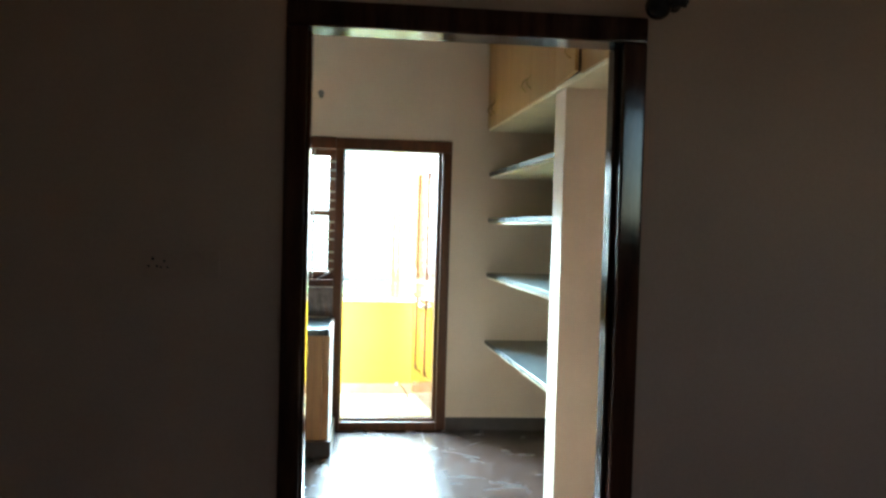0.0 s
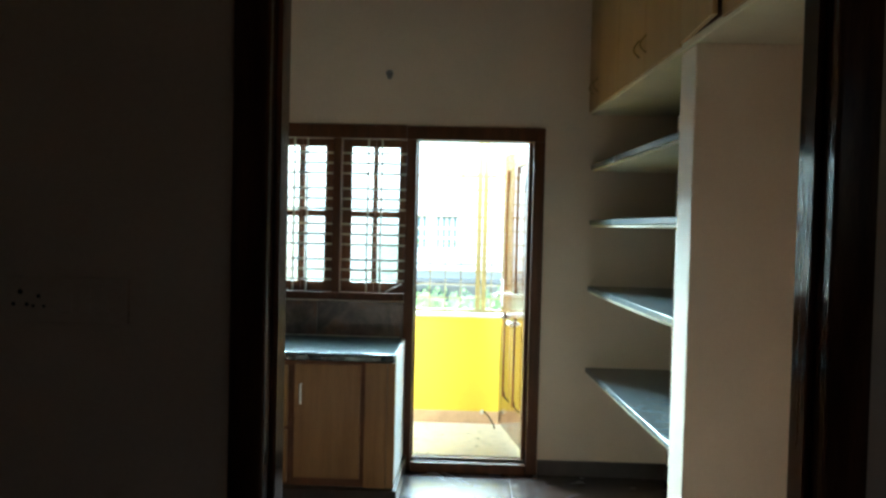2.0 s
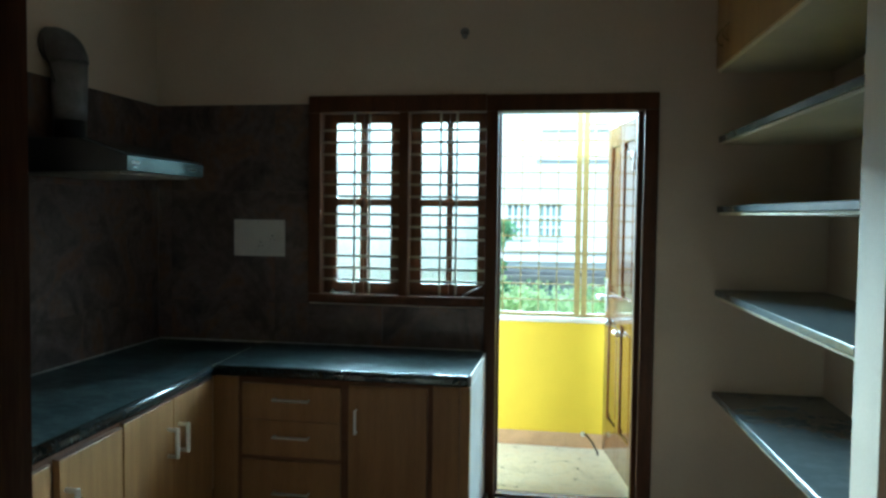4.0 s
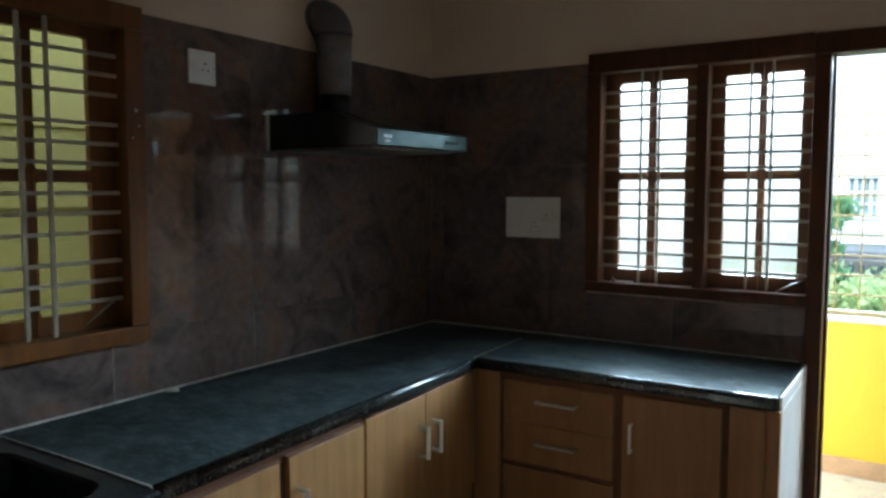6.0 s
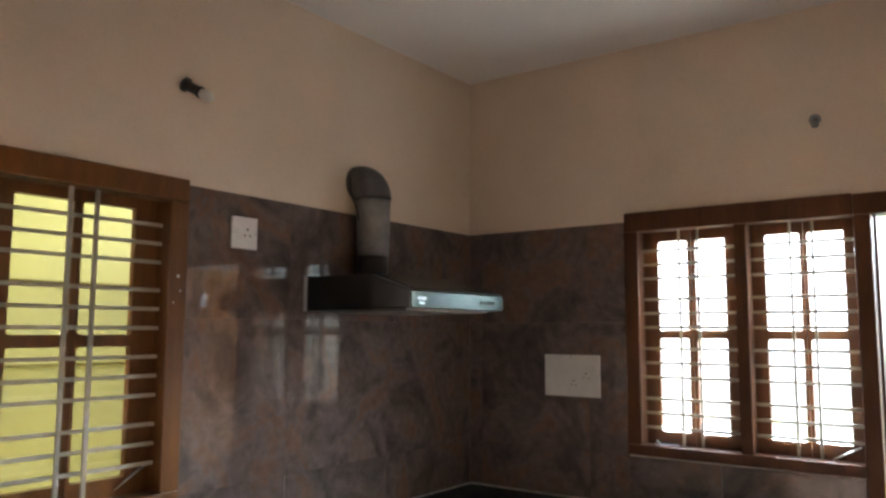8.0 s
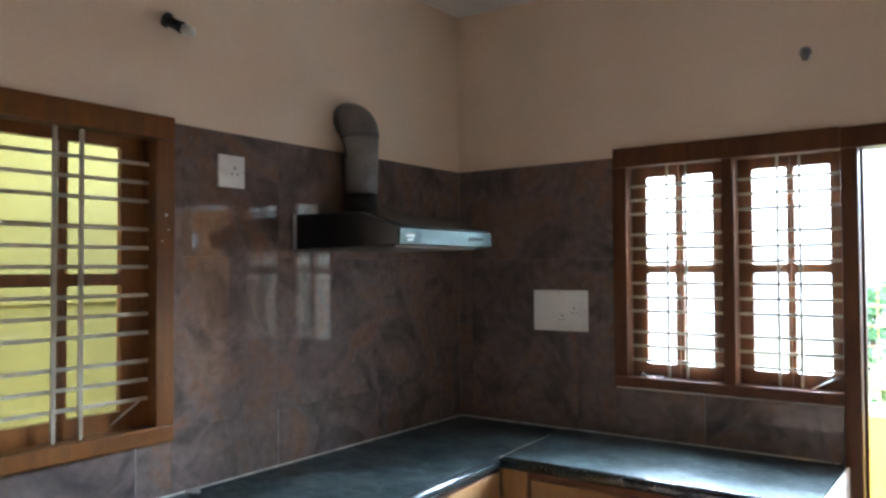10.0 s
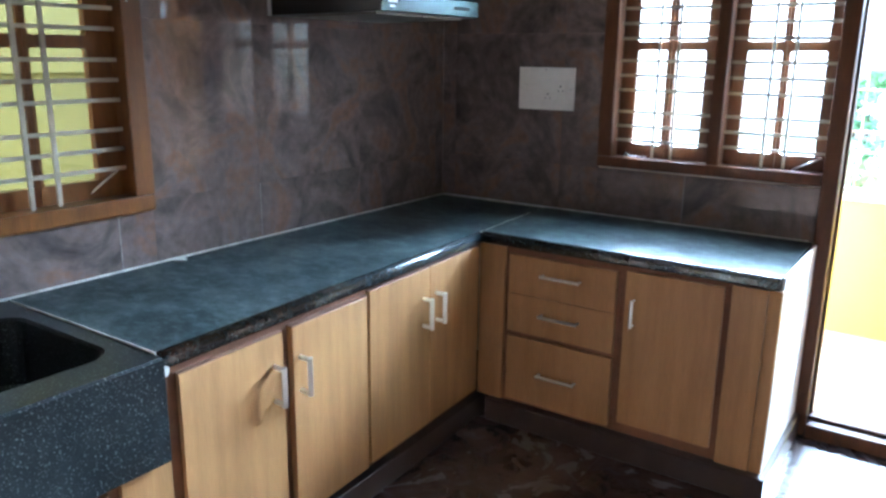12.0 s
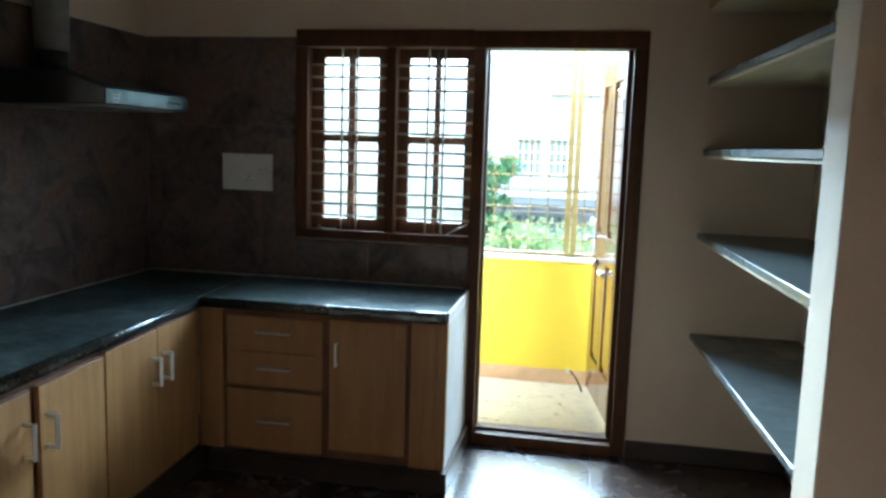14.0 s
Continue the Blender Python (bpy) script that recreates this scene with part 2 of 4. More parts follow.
M_TAN = mat("tan_skirting_tile", (0.62, 0.40, 0.24), 0.35, var=0.1, scale=8, fine=90)
M_BALC = marble("speckled_balcony_stone", [(0.33, (0.10, 0.12, 0.10)), (0.38, (0.66, 0.63, 0.57)), (0.52, (0.80, 0.77, 0.70)), (0.68, (0.76, 0.69, 0.59)), (0.8, (0.82, 0.80, 0.75))], 7.0, 0.28)
M_GRILLE = mat("cream_painted_steel", (0.40, 0.31, 0.12), 0.4, var=0.08, scale=14, fine=90)
M_FACADE = mat("white_facade_paint", (0.80, 0.81, 0.80), 0.8, var=0.05, scale=0.6, fine=12, bump=0.05)
M_FACADE2 = mat("pale_green_band_paint", (0.62, 0.70, 0.68), 0.8, var=0.05, scale=0.6, fine=12)
M_RECESS = mat("cream_recess_paint", (0.80, 0.79, 0.68), 0.8, var=0.05, scale=0.6, fine=12)
M_PANE_FAR = mat("blue_grey_window_pane", (0.24, 0.34, 0.36), 0.12, var=0.15, scale=2, fine=12)
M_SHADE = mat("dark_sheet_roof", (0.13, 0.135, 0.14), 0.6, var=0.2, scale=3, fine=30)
M_GROUND = mat("dusty_ground", (0.24, 0.21, 0.17), 0.9, var=0.2, scale=0.5, fine=8, bump=0.2)
M_ROAD = mat("asphalt_road", (0.055, 0.055, 0.057), 0.85, var=0.15, scale=0.8, fine=40, bump=0.1)
M_BARK = mat("tree_bark", (0.13, 0.10, 0.07), 0.9, var=0.3, scale=12, fine=60, bump=0.4)
def leafy(name, col, col2):
    """Leaf green that lets part of the daylight through."""
    m = mat(name, col, 0.5, var=0.25, scale=1.8, fine=20, bump=0, col2=col2)
    n, l = m.node_tree.nodes, m.node_tree.links
    b = n["Principled BSDF"]
    tr, mx = n.new("ShaderNodeBsdfTranslucent"), n.new("ShaderNodeMixShader")
    l.new(b.inputs["Base Color"].links[0].from_socket, tr.inputs["Color"])
    mx.inputs[0].default_value = 0.5
    l.new(b.outputs[0], mx.inputs[1])
    l.new(tr.outputs[0], mx.inputs[2])
    l.new(mx.outputs[0], n["Material Output"].inputs["Surface"])
    return m


M_LEAF = leafy("green_leaves", (0.26, 0.46, 0.24), (0.18, 0.34, 0.19))
M_LEAF2 = leafy("fresh_green_leaves", (0.62, 0.74, 0.44), (0.50, 0.65, 0.33))
M_FLOWER = mat("orange_red_flowers", (0.75, 0.16, 0.04), 0.5)
M_GLASS = glass("clear_window_glass")
M_FROST = glass("pale_frosted_glass", 0.22)
M_GLARE = mat("white_glare", (0.85, 0.85, 0.83), 0.7)
M_RUBBER = mat("black_bakelite", (0.03, 0.025, 0.02), 0.4)
M_BRASS = mat("dull_brass", (0.36, 0.25, 0.11), 0.35, 0.9)
M_IRON = mat("dark_iron_finial", (0.03, 0.022, 0.018), 0.25, 0.3)


# ---- building blocks ----
def box(bm, x0, x1, y0, y1, z0, z1):
    vs = [bm.verts.new((x, y, z)) for x in (x0, x1) for y in (y0, y1) for z in (z0, z1)]
    for q in ((0, 1, 3, 2), (4, 6, 7, 5), (0, 4, 5, 1), (2, 3, 7, 6), (0, 2, 6, 4), (1, 5, 7, 3)):
        bm.faces.new([vs[i] for i in q])
    return vs


def prism(bm, pts, z0, z1):
    """An upright prism over a flat outline."""
    lo = [bm.verts.new((x, y, z0)) for x, y in pts]
    hi = [bm.verts.new((x, y, z1)) for x, y in pts]
    bm.faces.new(lo[::-1]), bm.faces.new(hi)
    for i in range(len(pts)):
        j = (i + 1) % len(pts)
        bm.faces.new((lo[i], lo[j], hi[j], hi[i]))


def tube(bm, pts, r, seg=10, caps=True):
    """A round rod along a line of points."""
    rings = []
    pts = [Vector(p) for p in pts]
    for i, p in enumerate(pts):
        d = (pts[min(i + 1, len(pts) - 1)] - pts[max(i - 1, 0)]).normalized()
        a = d.orthogonal().normalized() if i == 0 else (a - d * a.dot(d)).normalized()
        b = d.cross(a)
        rad = r[i] if isinstance(r, (list, tuple)) else r
        rings.append([bm.verts.new(p + (a * math.cos(k * 2 * math.pi / seg) + b * math.sin(k * 2 * math.pi / seg)) * rad) for k in range(seg)])
    for u, v in zip(rings, rings[1:]):
        for k in range(seg):
            f = bm.faces.new((u[k], u[(k + 1) % seg], v[(k + 1) % seg], v[k]))
            f.smooth = True
    if caps:
        bm.faces.new(rings[0][::-1]), bm.faces.new(rings[-1])


def finish(name, bm, material, bevel=0.0, segs=1):
    bmesh.ops.recalc_face_normals(bm, faces=bm.faces)
    if bevel:
        bmesh.ops.bevel(bm, geom=list(bm.edges), offset=bevel, segments=segs, profile=0.6, affect='EDGES', clamp_overlap=True)
    me = bpy.data.meshes.new(name)
    bm.to_mesh(me)
    bm.free()
    me.materials.append(material)
    return new(name, me)


def part(name, bm, material, parent, label="", bevel=0.0, segs=1):
    ob = finish(name, bm, material, bevel, segs)
    ob.parent = parent
    return tagged(ob, label)


def blocks(name, boxes, material, parent=None, label="", bevel=0.0, segs=1):
    bm = bmesh.new()
    for b in boxes:
        box(bm, *b)
    ob = finish(name, bm, material, bevel, segs)
    if parent:
        ob.parent = parent
    return tagged(ob, label)


def thing(name, label, category, at=(0, 0, 0), group="", kind=""):
    ob = new(name)
    ob.empty_display_size = 0.1
    ob.location = at
    bpy.context.view_layer.update()
    return tagged(ob, label, category, group, kind)


def structure(ob, label, category):
    return tagged(ob, label, category, kind="structure")


# ---- plan ----
CEIL = 2.945
EAST = 3.47
SOUTH, SOUTH2 = -3.45, -3.53
DADO = 2.113
TOP = 0.827
WWIN = (-2.46, -1.750, 1.018, 2.128)
NWIN = (0.874, 1.85, 1.06, 2.15)
DOOR_X = (1.82, 2.672)
FDOOR = (1.828, 2.836, 2.121)


def xe(y):
    """Front line of shelves and loft on the east side."""
    return 2.955 - 0.049 * y


def xw(y):
    """Front edge of the counter on the west side."""
    return 0.655 + (-0.65 - y) * 0.045


# ---- walls, floor, ceiling ----
structure(blocks("wall_north", [(-0.16, NWIN[0], 0.008, 0.158, -0.1, CEIL), (NWIN[0], NWIN[1], 0.008, 0.158, -0.1, NWIN[2]),
                                (NWIN[0], DOOR_X[1], 0.008, 0.158, 2.145, CEIL), (DOOR_X[1] - 0.004, EAST + 0.16, 0.0, 0.158, -0.1, CEIL)], M_WALL),
          "cream painted kitchen wall with window and balcony door", "wall")
structure(blocks("wall_west", [(-0.16, -0.008, WWIN[1], 0.008, -0.1, CEIL), (-0.16, -0.008, SOUTH, WWIN[0], -0.1, CEIL),
                               (-0.16, -0.008, WWIN[0], WWIN[1], -0.1, WWIN[2]), (-0.16, -0.008, WWIN[0], WWIN[1], WWIN[3], CEIL)], M_WALL),
          "cream painted kitchen wall with barred window", "wall")
structure(blocks("wall_east", [(EAST, EAST + 0.16, SOUTH, 0.0, -0.1, CEIL)], M_WALL), "plain cream painted wall behind stone shelves", "wall")
bm = bmesh.new()
prism(bm, [(xe(-1.66), -1.66), (EAST, -1.66), (EAST, -1.85), (xe(-1.85) - 0.006, -1.85)], -0.05, 2.236)
structure(finish("wall_partition", bm, M_WALL, 0.004), "cream plastered partition closing the shelf alcove", "wall")
structure(blocks("wall_south", [(-0.16, FDOOR[0] + 0.01, SOUTH2, SOUTH, -0.1, CEIL), (FDOOR[1] - 0.01, EAST + 0.16, SOUTH2, SOUTH, -0.1, CEIL),
                                (FDOOR[0] + 0.01, FDOOR[1] - 0.01, SOUTH2, SOUTH, FDOOR[2] - 0.01, CEIL)], M_LIVING),
          "dim beige wall with the kitchen doorway", "wall")
structure(blocks("ceiling", [(-0.16, EAST + 0.16, SOUTH2, 0.158, CEIL, CEIL + 0.15)], M_CEIL), "plain white painted kitchen ceiling", "ceiling")

# hall behind the doorway, where the walk begins
# the unseen opening in the back wall is added to light the hall
structure(blocks("wall_hall", [(-1.6, -1.45, -7.6, SOUTH2, -0.1, CEIL), (5.2, 5.35, -7.6, SOUTH2, -0.1, CEIL),
                               (-1.6, -0.16, SOUTH2, SOUTH, -0.1, CEIL), (EAST + 0.16, 5.35, SOUTH2, SOUTH, -0.1, CEIL),
                               (-1.45, 4.12, -7.6, -7.45, -0.1, CEIL), (4.5, 5.2, -7.6, -7.45, -0.1, CEIL), (4.12, 4.5, -7.6, -7.45, -0.1, 1.6), (4.12, 4.5, -7.6, -7.45, 2.5, CEIL)], M_LIVING),
          "beige painted hall walls with an added unseen opening for light", "wall")
structure(blocks("ceiling_hall", [(-1.6, 5.35, -7.6, SOUTH2, CEIL, CEIL + 0.15)], M_CEIL), "plain white painted hall ceiling", "ceiling")

floor = structure(blocks("floor", [(-0.16, EAST + 0.16, SOUTH2, 0.0, -0.12, -0.004)], M_BEAD), "dark red-brown polished granite floor with pale scuffs", "floor")
structure(blocks("floor_hall", [(-1.6, 5.35, -7.6, SOUTH2, -0.12, -0.002)], M_FLOOR), "dark red-brown polished granite hall floor", "floor")
for x0, x1 in ((0.0, 1.25), (1.25, 2.5), (2.5, EAST)):
    for y0, y1 in ((-1.95, 0.0), (SOUTH2, -1.95)):
        blocks("slab", [(x0 + 0.0012, x1 - 0.0012, y0 + 0.0012, y1 - 0.0012, -0.004, 0.0)], M_FLOOR, floor)

# skirting
skirt = structure(new("baseboard"), "dark polished granite skirting along the wall", "skirting")
blocks("board", [(DOOR_X[1] + 0.002, EAST, -0.012, 0.0, 0, 0.095)], M_SKIRT, skirt, bevel=0.002)
blocks("board", [(EAST - 0.012, EAST, -1.66, -0.012, 0, 0.095)], M_SKIRT, skirt, bevel=0.002)
blocks("board", [(xe(-1.66) + 0.02, EAST - 0.012, -1.66, -1.648, 0, 0.095)], M_SKIRT, skirt, bevel=0.002)
blocks("board", [(xe(-1.85) + 0.02, EAST, -1.862, -1.85, 0, 0.095)], M_SKIRT, skirt, bevel=0.002)

# ---- balcony door frame and window frame on the north wall ----
door = structure(thing("door_1", "open panelled teak balcony door in a brown frame", "door"), "open panelled teak balcony door in a brown frame", "door")
FR = (-0.018, 0.105)
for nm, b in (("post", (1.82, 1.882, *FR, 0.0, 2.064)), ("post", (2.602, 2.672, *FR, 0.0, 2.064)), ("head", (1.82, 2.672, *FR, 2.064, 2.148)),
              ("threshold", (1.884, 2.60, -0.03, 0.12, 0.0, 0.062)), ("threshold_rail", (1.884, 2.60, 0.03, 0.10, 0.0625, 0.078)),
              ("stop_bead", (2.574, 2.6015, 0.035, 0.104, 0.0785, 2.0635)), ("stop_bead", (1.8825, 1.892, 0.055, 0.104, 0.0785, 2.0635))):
    blocks(nm, [b], M_FRAME_SHADED, door, bevel=0.006, segs=2)


def barred_window(win, along, bays, frame_boxes, verticals, hbars, leaf_z, panes, to, wood, glazing=None, vb=0.008):
    """Frame members, shutter leaves with rounded panes, and steel bars. to() lays (along, depth, z) into the world."""
    def lay(bm):
        for v in bm.verts:
            v.co = to(*v.co)
    for nm, b in frame_boxes:
        bm = bmesh.new()
        box(bm, *b)
        lay(bm)
        part(nm, bm, wood, win, bevel=0.006, segs=2)
    for (a0, a1), pp in zip(bays, panes):
        mid = (pp[0][1] + pp[1][0]) / 2
        for (l0, l1), (p0, p1) in zip(((a0, mid - 0.001), (mid + 0.001, a1)), pp):
            bm = bmesh.new()
            z0, z1, z2, z3 = leaf_z
            ztop = frame_boxes[1][1][4] - 0.001
            outline = [(l0, z0 - 0.06), (l1, z0 - 0.06), (l1, ztop), (l0, ztop)]
            leaf_board(bm, outline, [(p0, p1, z0, z1), (p0, p1, z2, z3)], 0.055, 0.083)
            lay(bm)
            leaf = part("shutter", bm, wood, win)
            for q0, q1 in ((z0, z1), (z2, z3)):
                bm = bmesh.new()
                box(bm, p0 - 0.004, p1 + 0.004, 0.067, 0.071, q0 - 0.004, q1 + 0.004)
                lay(bm)
                g = part("pane", bm, glazing or M_GLASS, leaf, "pale frosted glass pane" if glazing else "clear glass pane")
                g.visible_shadow = False
        for z in hbars:
            bm = bmesh.new()
            box(bm, a0 - 0.001, a1 + 0.001, 0.031, 0.036, z - 0.0065, z + 0.0065)
            lay(bm)
            part("bar", bm, M_BAR, win, "thin painted steel bar")
    for a in verticals:
        bm = bmesh.new()
        box(bm, a - vb, a + vb, 0.022, 0.030, frame_boxes[0][1][4] + 0.02, frame_boxes[1][1][5] - 0.02)
        lay(bm)
        part("bar", bm, M_BAR, win, "flat upright painted steel bar", bevel=0.002)


def leaf_board(bm, outline, holes, d0, d1):
    """A shutter leaf: stiles and rails as one board round rounded panes."""
    l0, l1 = outline[0][0], outline[1][0]
    zb, zt = outline[0][1], outline[2][1]
    (p0, p1, z0, z1), (_, _, z2, z3) = holes
    for b in ((l0, p0, zb, zt), (p1, l1, zb, zt), (p0, p1, zb, z0), (p0, p1, z1, z2), (p0, p1, z3, zt)):
        box(bm, b[0], b[1], d0, d1, b[2], b[3])
    r = 0.008
    for (a, b, c, d) in holes:
        for cx, cz, sx, sz in ((a, c, 1, 1), (b, c, -1, 1), (a, d, 1, -1), (b, d, -1, -1)):
            pts = [(cx, cz)] + [(cx + sx * (r - r * math.cos(t)), cz + sz * (r - r * math.sin(t))) for t in [math.pi / 2 * k / 4 for k in range(5)]]
            f0 = [bm.verts.new((x, d0, z)) for x, z in pts]
            f1 = [bm.verts.new((x, d1, z)) for x, z in pts]
            bm.faces.new(f0), bm.faces.new(f1[::-1])
            for i in range(len(pts)):
                j = (i + 1) % len(pts)
                bm.faces.new((f0[i], f0[j], f1[j], f1[i]))


BARS = [1.976 - 0.2222 * k - 0.0635 * j for k in range(4) for j in range(3)]
win1 = structure(thing("window_1", "brown wooden double window with closed glazed shutters and steel bars", "window"), "brown wooden double window with closed glazed shutters and steel bars", "window")
nf = [("sill", (0.874, 1.8195, -0.018, 0.105, 1.06, 1.107)), ("head", (0.874, 1.8195, -0.018, 0.105, 2.064, 2.152)),
      ("stile", (0.874, 0.94, -0.018, 0.105, 1.1075, 2.0635)), ("mullion", (1.366, 1.417, -0.018, 0.105, 1.1075, 2.0635))]
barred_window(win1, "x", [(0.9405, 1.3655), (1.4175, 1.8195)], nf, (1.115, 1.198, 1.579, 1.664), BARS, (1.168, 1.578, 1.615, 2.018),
              [((1.008, 1.140), (1.178, 1.306)), ((1.473, 1.608), (1.638, 1.772))], lambda a, d, z: Vector((a, d, z)), M_FRAME_SHADED, M_FROST, 0.0055)
win2 = structure(thing("window_2", "brown wooden window with closed glazed shutters and steel bars", "window"), "brown wooden window with closed glazed shutters and steel bars", "window")
wf = [("sill", (-2.46, -1.750, -0.018, 0.13, 1.018, 1.074)), ("head", (-2.46, -1.750, -0.018, 0.13, 2.05, 2.129)),
      ("stile", (-1.82, -1.750, -0.018, 0.13, 1.0745, 2.0495)), ("stile", (-2.46, -2.385, -0.018, 0.13, 1.0745, 2.0495))]
barred_window(win2, "y", [(-2.3845, -1.8205)], wf, (-2.06, -2.146), [z - 0.013 for z in BARS], (1.135, 1.552, 1.592, 2.012),
              [((-2.30, -2.117), (-2.088, -1.905))], lambda a, d, z: Vector((-d, a, z)), M_TEAK)
# dried paint flecks on the stile
for y, z, r in ((-1.785, 1.79, 0.006), (-1.775, 1.74, 0.004), (-1.80, 1.70, 0.003)):
    bm = bmesh.new()
    tube(bm, [(0.0182, y, z), (0.0190, y, z)], r, 9)
    part("paint_fleck", bm, M_BEAD, win2, "dried white paint fleck")
# window stays
for nm, pts, par in (("stay", [(0.99, 0.02, 1.112), (1.0, 0.01, 1.128), (1.02, 0.005, 1.113), (1.09, 0.03, 1.112)], win1), ("stay", [(1.70, 0.02, 1.112), (1.80, 0.05, 1.165)], win1),
                     ("stay", [(-0.06, -1.96, 1.08), (-0.05, -1.84, 1.16)], win2)):
    bm = bmesh.new()
    tube(bm, pts, 0.0035, 8)
    part(nm, bm, M_STEEL, par, "thin steel window stay")


# ---- balcony door leaf ----
def door_leaf():
    """Built shut along -x from the hinge at the origin, then swung open."""
    W, H, T = 0.78, 1.965, 0.034
    leaf = new("leaf")
    leaf.parent = door
    tagged(leaf, "polished teak leaf with arched upper panels")
    def rail(nm, x0, x1, z0, z1, y0=0.0, y1=T):
        bm = bmesh.new()
        box(bm, -x1, -x0, y0, y1, z0, z1)
        return part(nm, bm, M_DOOR, leaf, bevel=0.003)
    mid = W / 2
    for x0, x1 in ((0, 0.11), (mid - 0.04, mid + 0.04), (W - 0.11, W)):
        rail("stile", x0, x1, 0, H)
    for z0, z1 in ((0, 0.22), (0.83, 0.99), (H - 0.12, H)):
        for x0, x1 in ((0.1105, mid - 0.0405), (mid + 0.0405, W - 0.1105)):
            rail("rail", x0, x1, z0, z1)
    for x0, x1 in ((0.1105, mid - 0.0405), (mid + 0.0405, W - 0.1105)):
        for z0, z1, arch in ((0.2205, 0.8295, 0), (0.9905, H - 0.1205, 1)):
            bm = bmesh.new()
            box(bm, -x1, -x0, 0.012, 0.022, z0, z1)
            part("panel", bm, M_DOOR, leaf)
            # raised field with an arched top
            bm = bmesh.new()
            a0, a1, zt = x0 + 0.035, x1 - 0.035, z1 - 0.035
            pts = [(a0, z0 + 0.035), (a1, z0 + 0.035)]
            if arch:
                sgn = 1 if x0 < mid - 0.1 else -1
                for k in range(9):
                    u = k / 8
                    xx = a1 + (a0 - a1) * u
                    rise = (math.sin(u * math.pi / 2) if sgn < 0 else math.cos(u * math.pi / 2))
                    pts.append((xx, zt - 0.12 + 0.12 * rise))
            else:
                pts += [(a1, zt), (a0, zt)]
            f0 = [bm.verts.new((-x, 0.006, z)) for x, z in pts]
            f1 = [bm.verts.new((-x, 0.028, z)) for x, z in pts]
            bm.faces.new(f0), bm.faces.new(f1[::-1])
            for i in range(len(pts)):
                j = (i + 1) % len(pts)
                bm.faces.new((f0[i], f0[j], f1[j], f1[i]))
            part("raised_field", bm, M_DOOR, leaf, bevel=0.004)
    # lever handles, latch and bolts near the free edge
    for side in (-1, 1):
        y = -0.006 if side < 0 else T + 0.006
        bm = bmesh.new()
        box(bm, -W + 0.03, -W + 0.07, min(y, y - side * 0.006), max(y, y - side * 0.006), 0.86, 1.06)
        part("handle_plate", bm, M_STEEL, leaf, "steel handle plate", bevel=0.002)
        bm = bmesh.new()
        tube(bm, [(-W + 0.05, y, 0.95), (-W + 0.05, y + side * 0.05, 0.95), (-W + 0.17, y + side * 0.055, 0.945)], 0.009, 10)
        part("lever", bm, M_STEEL, leaf, "steel lever handle")
    bm = bmesh.new()
    tube(bm, [(-W + 0.03, -0.012, 0.80), (-W + 0.16, -0.014, 0.80)], 0.012, 10)
    part("bolt", bm, M_STEEL, leaf, "steel slide bolt")
    bm = bmesh.new()
    tube(bm, [(-0.36, -0.012, 0.775), (-0.44, -0.014, 0.775)], 0.014, 10)
    part("bolt", bm, M_STEEL, leaf, "steel slide bolt")
    leaf.matrix_basis = pose(2.592, 0.112, 0.098, 0, 0, -80.7)
    return leaf


leaf = door_leaf()
# thin white piece that paints a spot of glare on the leaf
glint = tagged(blocks("glare_patch", [(2.5655, 2.567, 0.20, 0.235, 1.78, 1.88)], M_GLARE, bevel=0.0), "small white patch standing in for glare on the open door", "paper slip")

# ---- balcony ----
structure(blocks("floor_balcony", [(-0.6, 3.3, 0.158, 1.09, -0.12, 0.03)], M_BALC), "pale speckled stone balcony floor", "floor")
structure(blocks("wall_parapet", [(-0.6, 3.3, 1.09, 1.21, -0.12, 0.845)], M_YELLOW), "bright yellow painted balcony parapet", "wall")
structure(blocks("coping", [(-0.6, 3.3, 1.075, 1.225, 0.8455, 0.875)], M_WHITE, bevel=0.004), "white painted coping on the parapet", "coping")
structure(blocks("baseboard_balcony", [(-0.6, 3.3, 1.078, 1.0895, 0.0305, 0.125)], M_TAN, bevel=0.002), "tan tile skirting below the parapet", "skirting")
# unseen end walls, added to close the balcony
structure(blocks("wall_balcony_end", [(-0.75, -0.6, 0.158, 1.21, -0.12, 2.3), (3.3, 3.45, 0.158, 1.21, -0.12, 2.3)], M_ENDWALL), "unseen grey balcony end wall, toned dark to dim its reflection", "wall")
grille = thing("balcony_grille", "cream painted steel safety grille above the balcony parapet", "grille")
for z in (0.888, 2.75):
    blocks("rail", [(-0.6, 3.3, 1.135, 1.16, z - 0.012, z + 0.012)], M_GRILLE, grille, bevel=0.002)
for k in range(18):
    z = 0.984 + k * 0.1042
    bm = bmesh.new()
    tube(bm, [(-0.6, 1.148, z), (3.3, 1.148, z)], 0.0055, 6)
    part("bar", bm, M_GRILLE, grille)
for k in range(33):
    x = -0.55 + k * 0.118
    bm = bmesh.new()
    tube(bm, [(x, 1.157, 0.88), (x, 1.157, 2.75)], 0.0042, 6)
    part("bar", bm, M_GRILLE, grille)
for x in (-0.58, 0.85, 2.298, 2.342, 3.28):
    blocks("post", [(x - 0.018, x + 0.018, 1.13, 1.166, 0.8752, 2.76)], M_GRILLE, grille, bevel=0.002)
stay = new("door_hook")
bm = bmesh.new()
tube(bm, [(2.36, 1.07, 0.125), (2.37, 1.05, 0.13), (2.41, 0.99, 0.10), (2.44, 0.94, 0.055), (2.445, 0.93, 0.034)], 0.006, 8)
part("rod", bm, M_IRON, stay)
bm = bmesh.new()
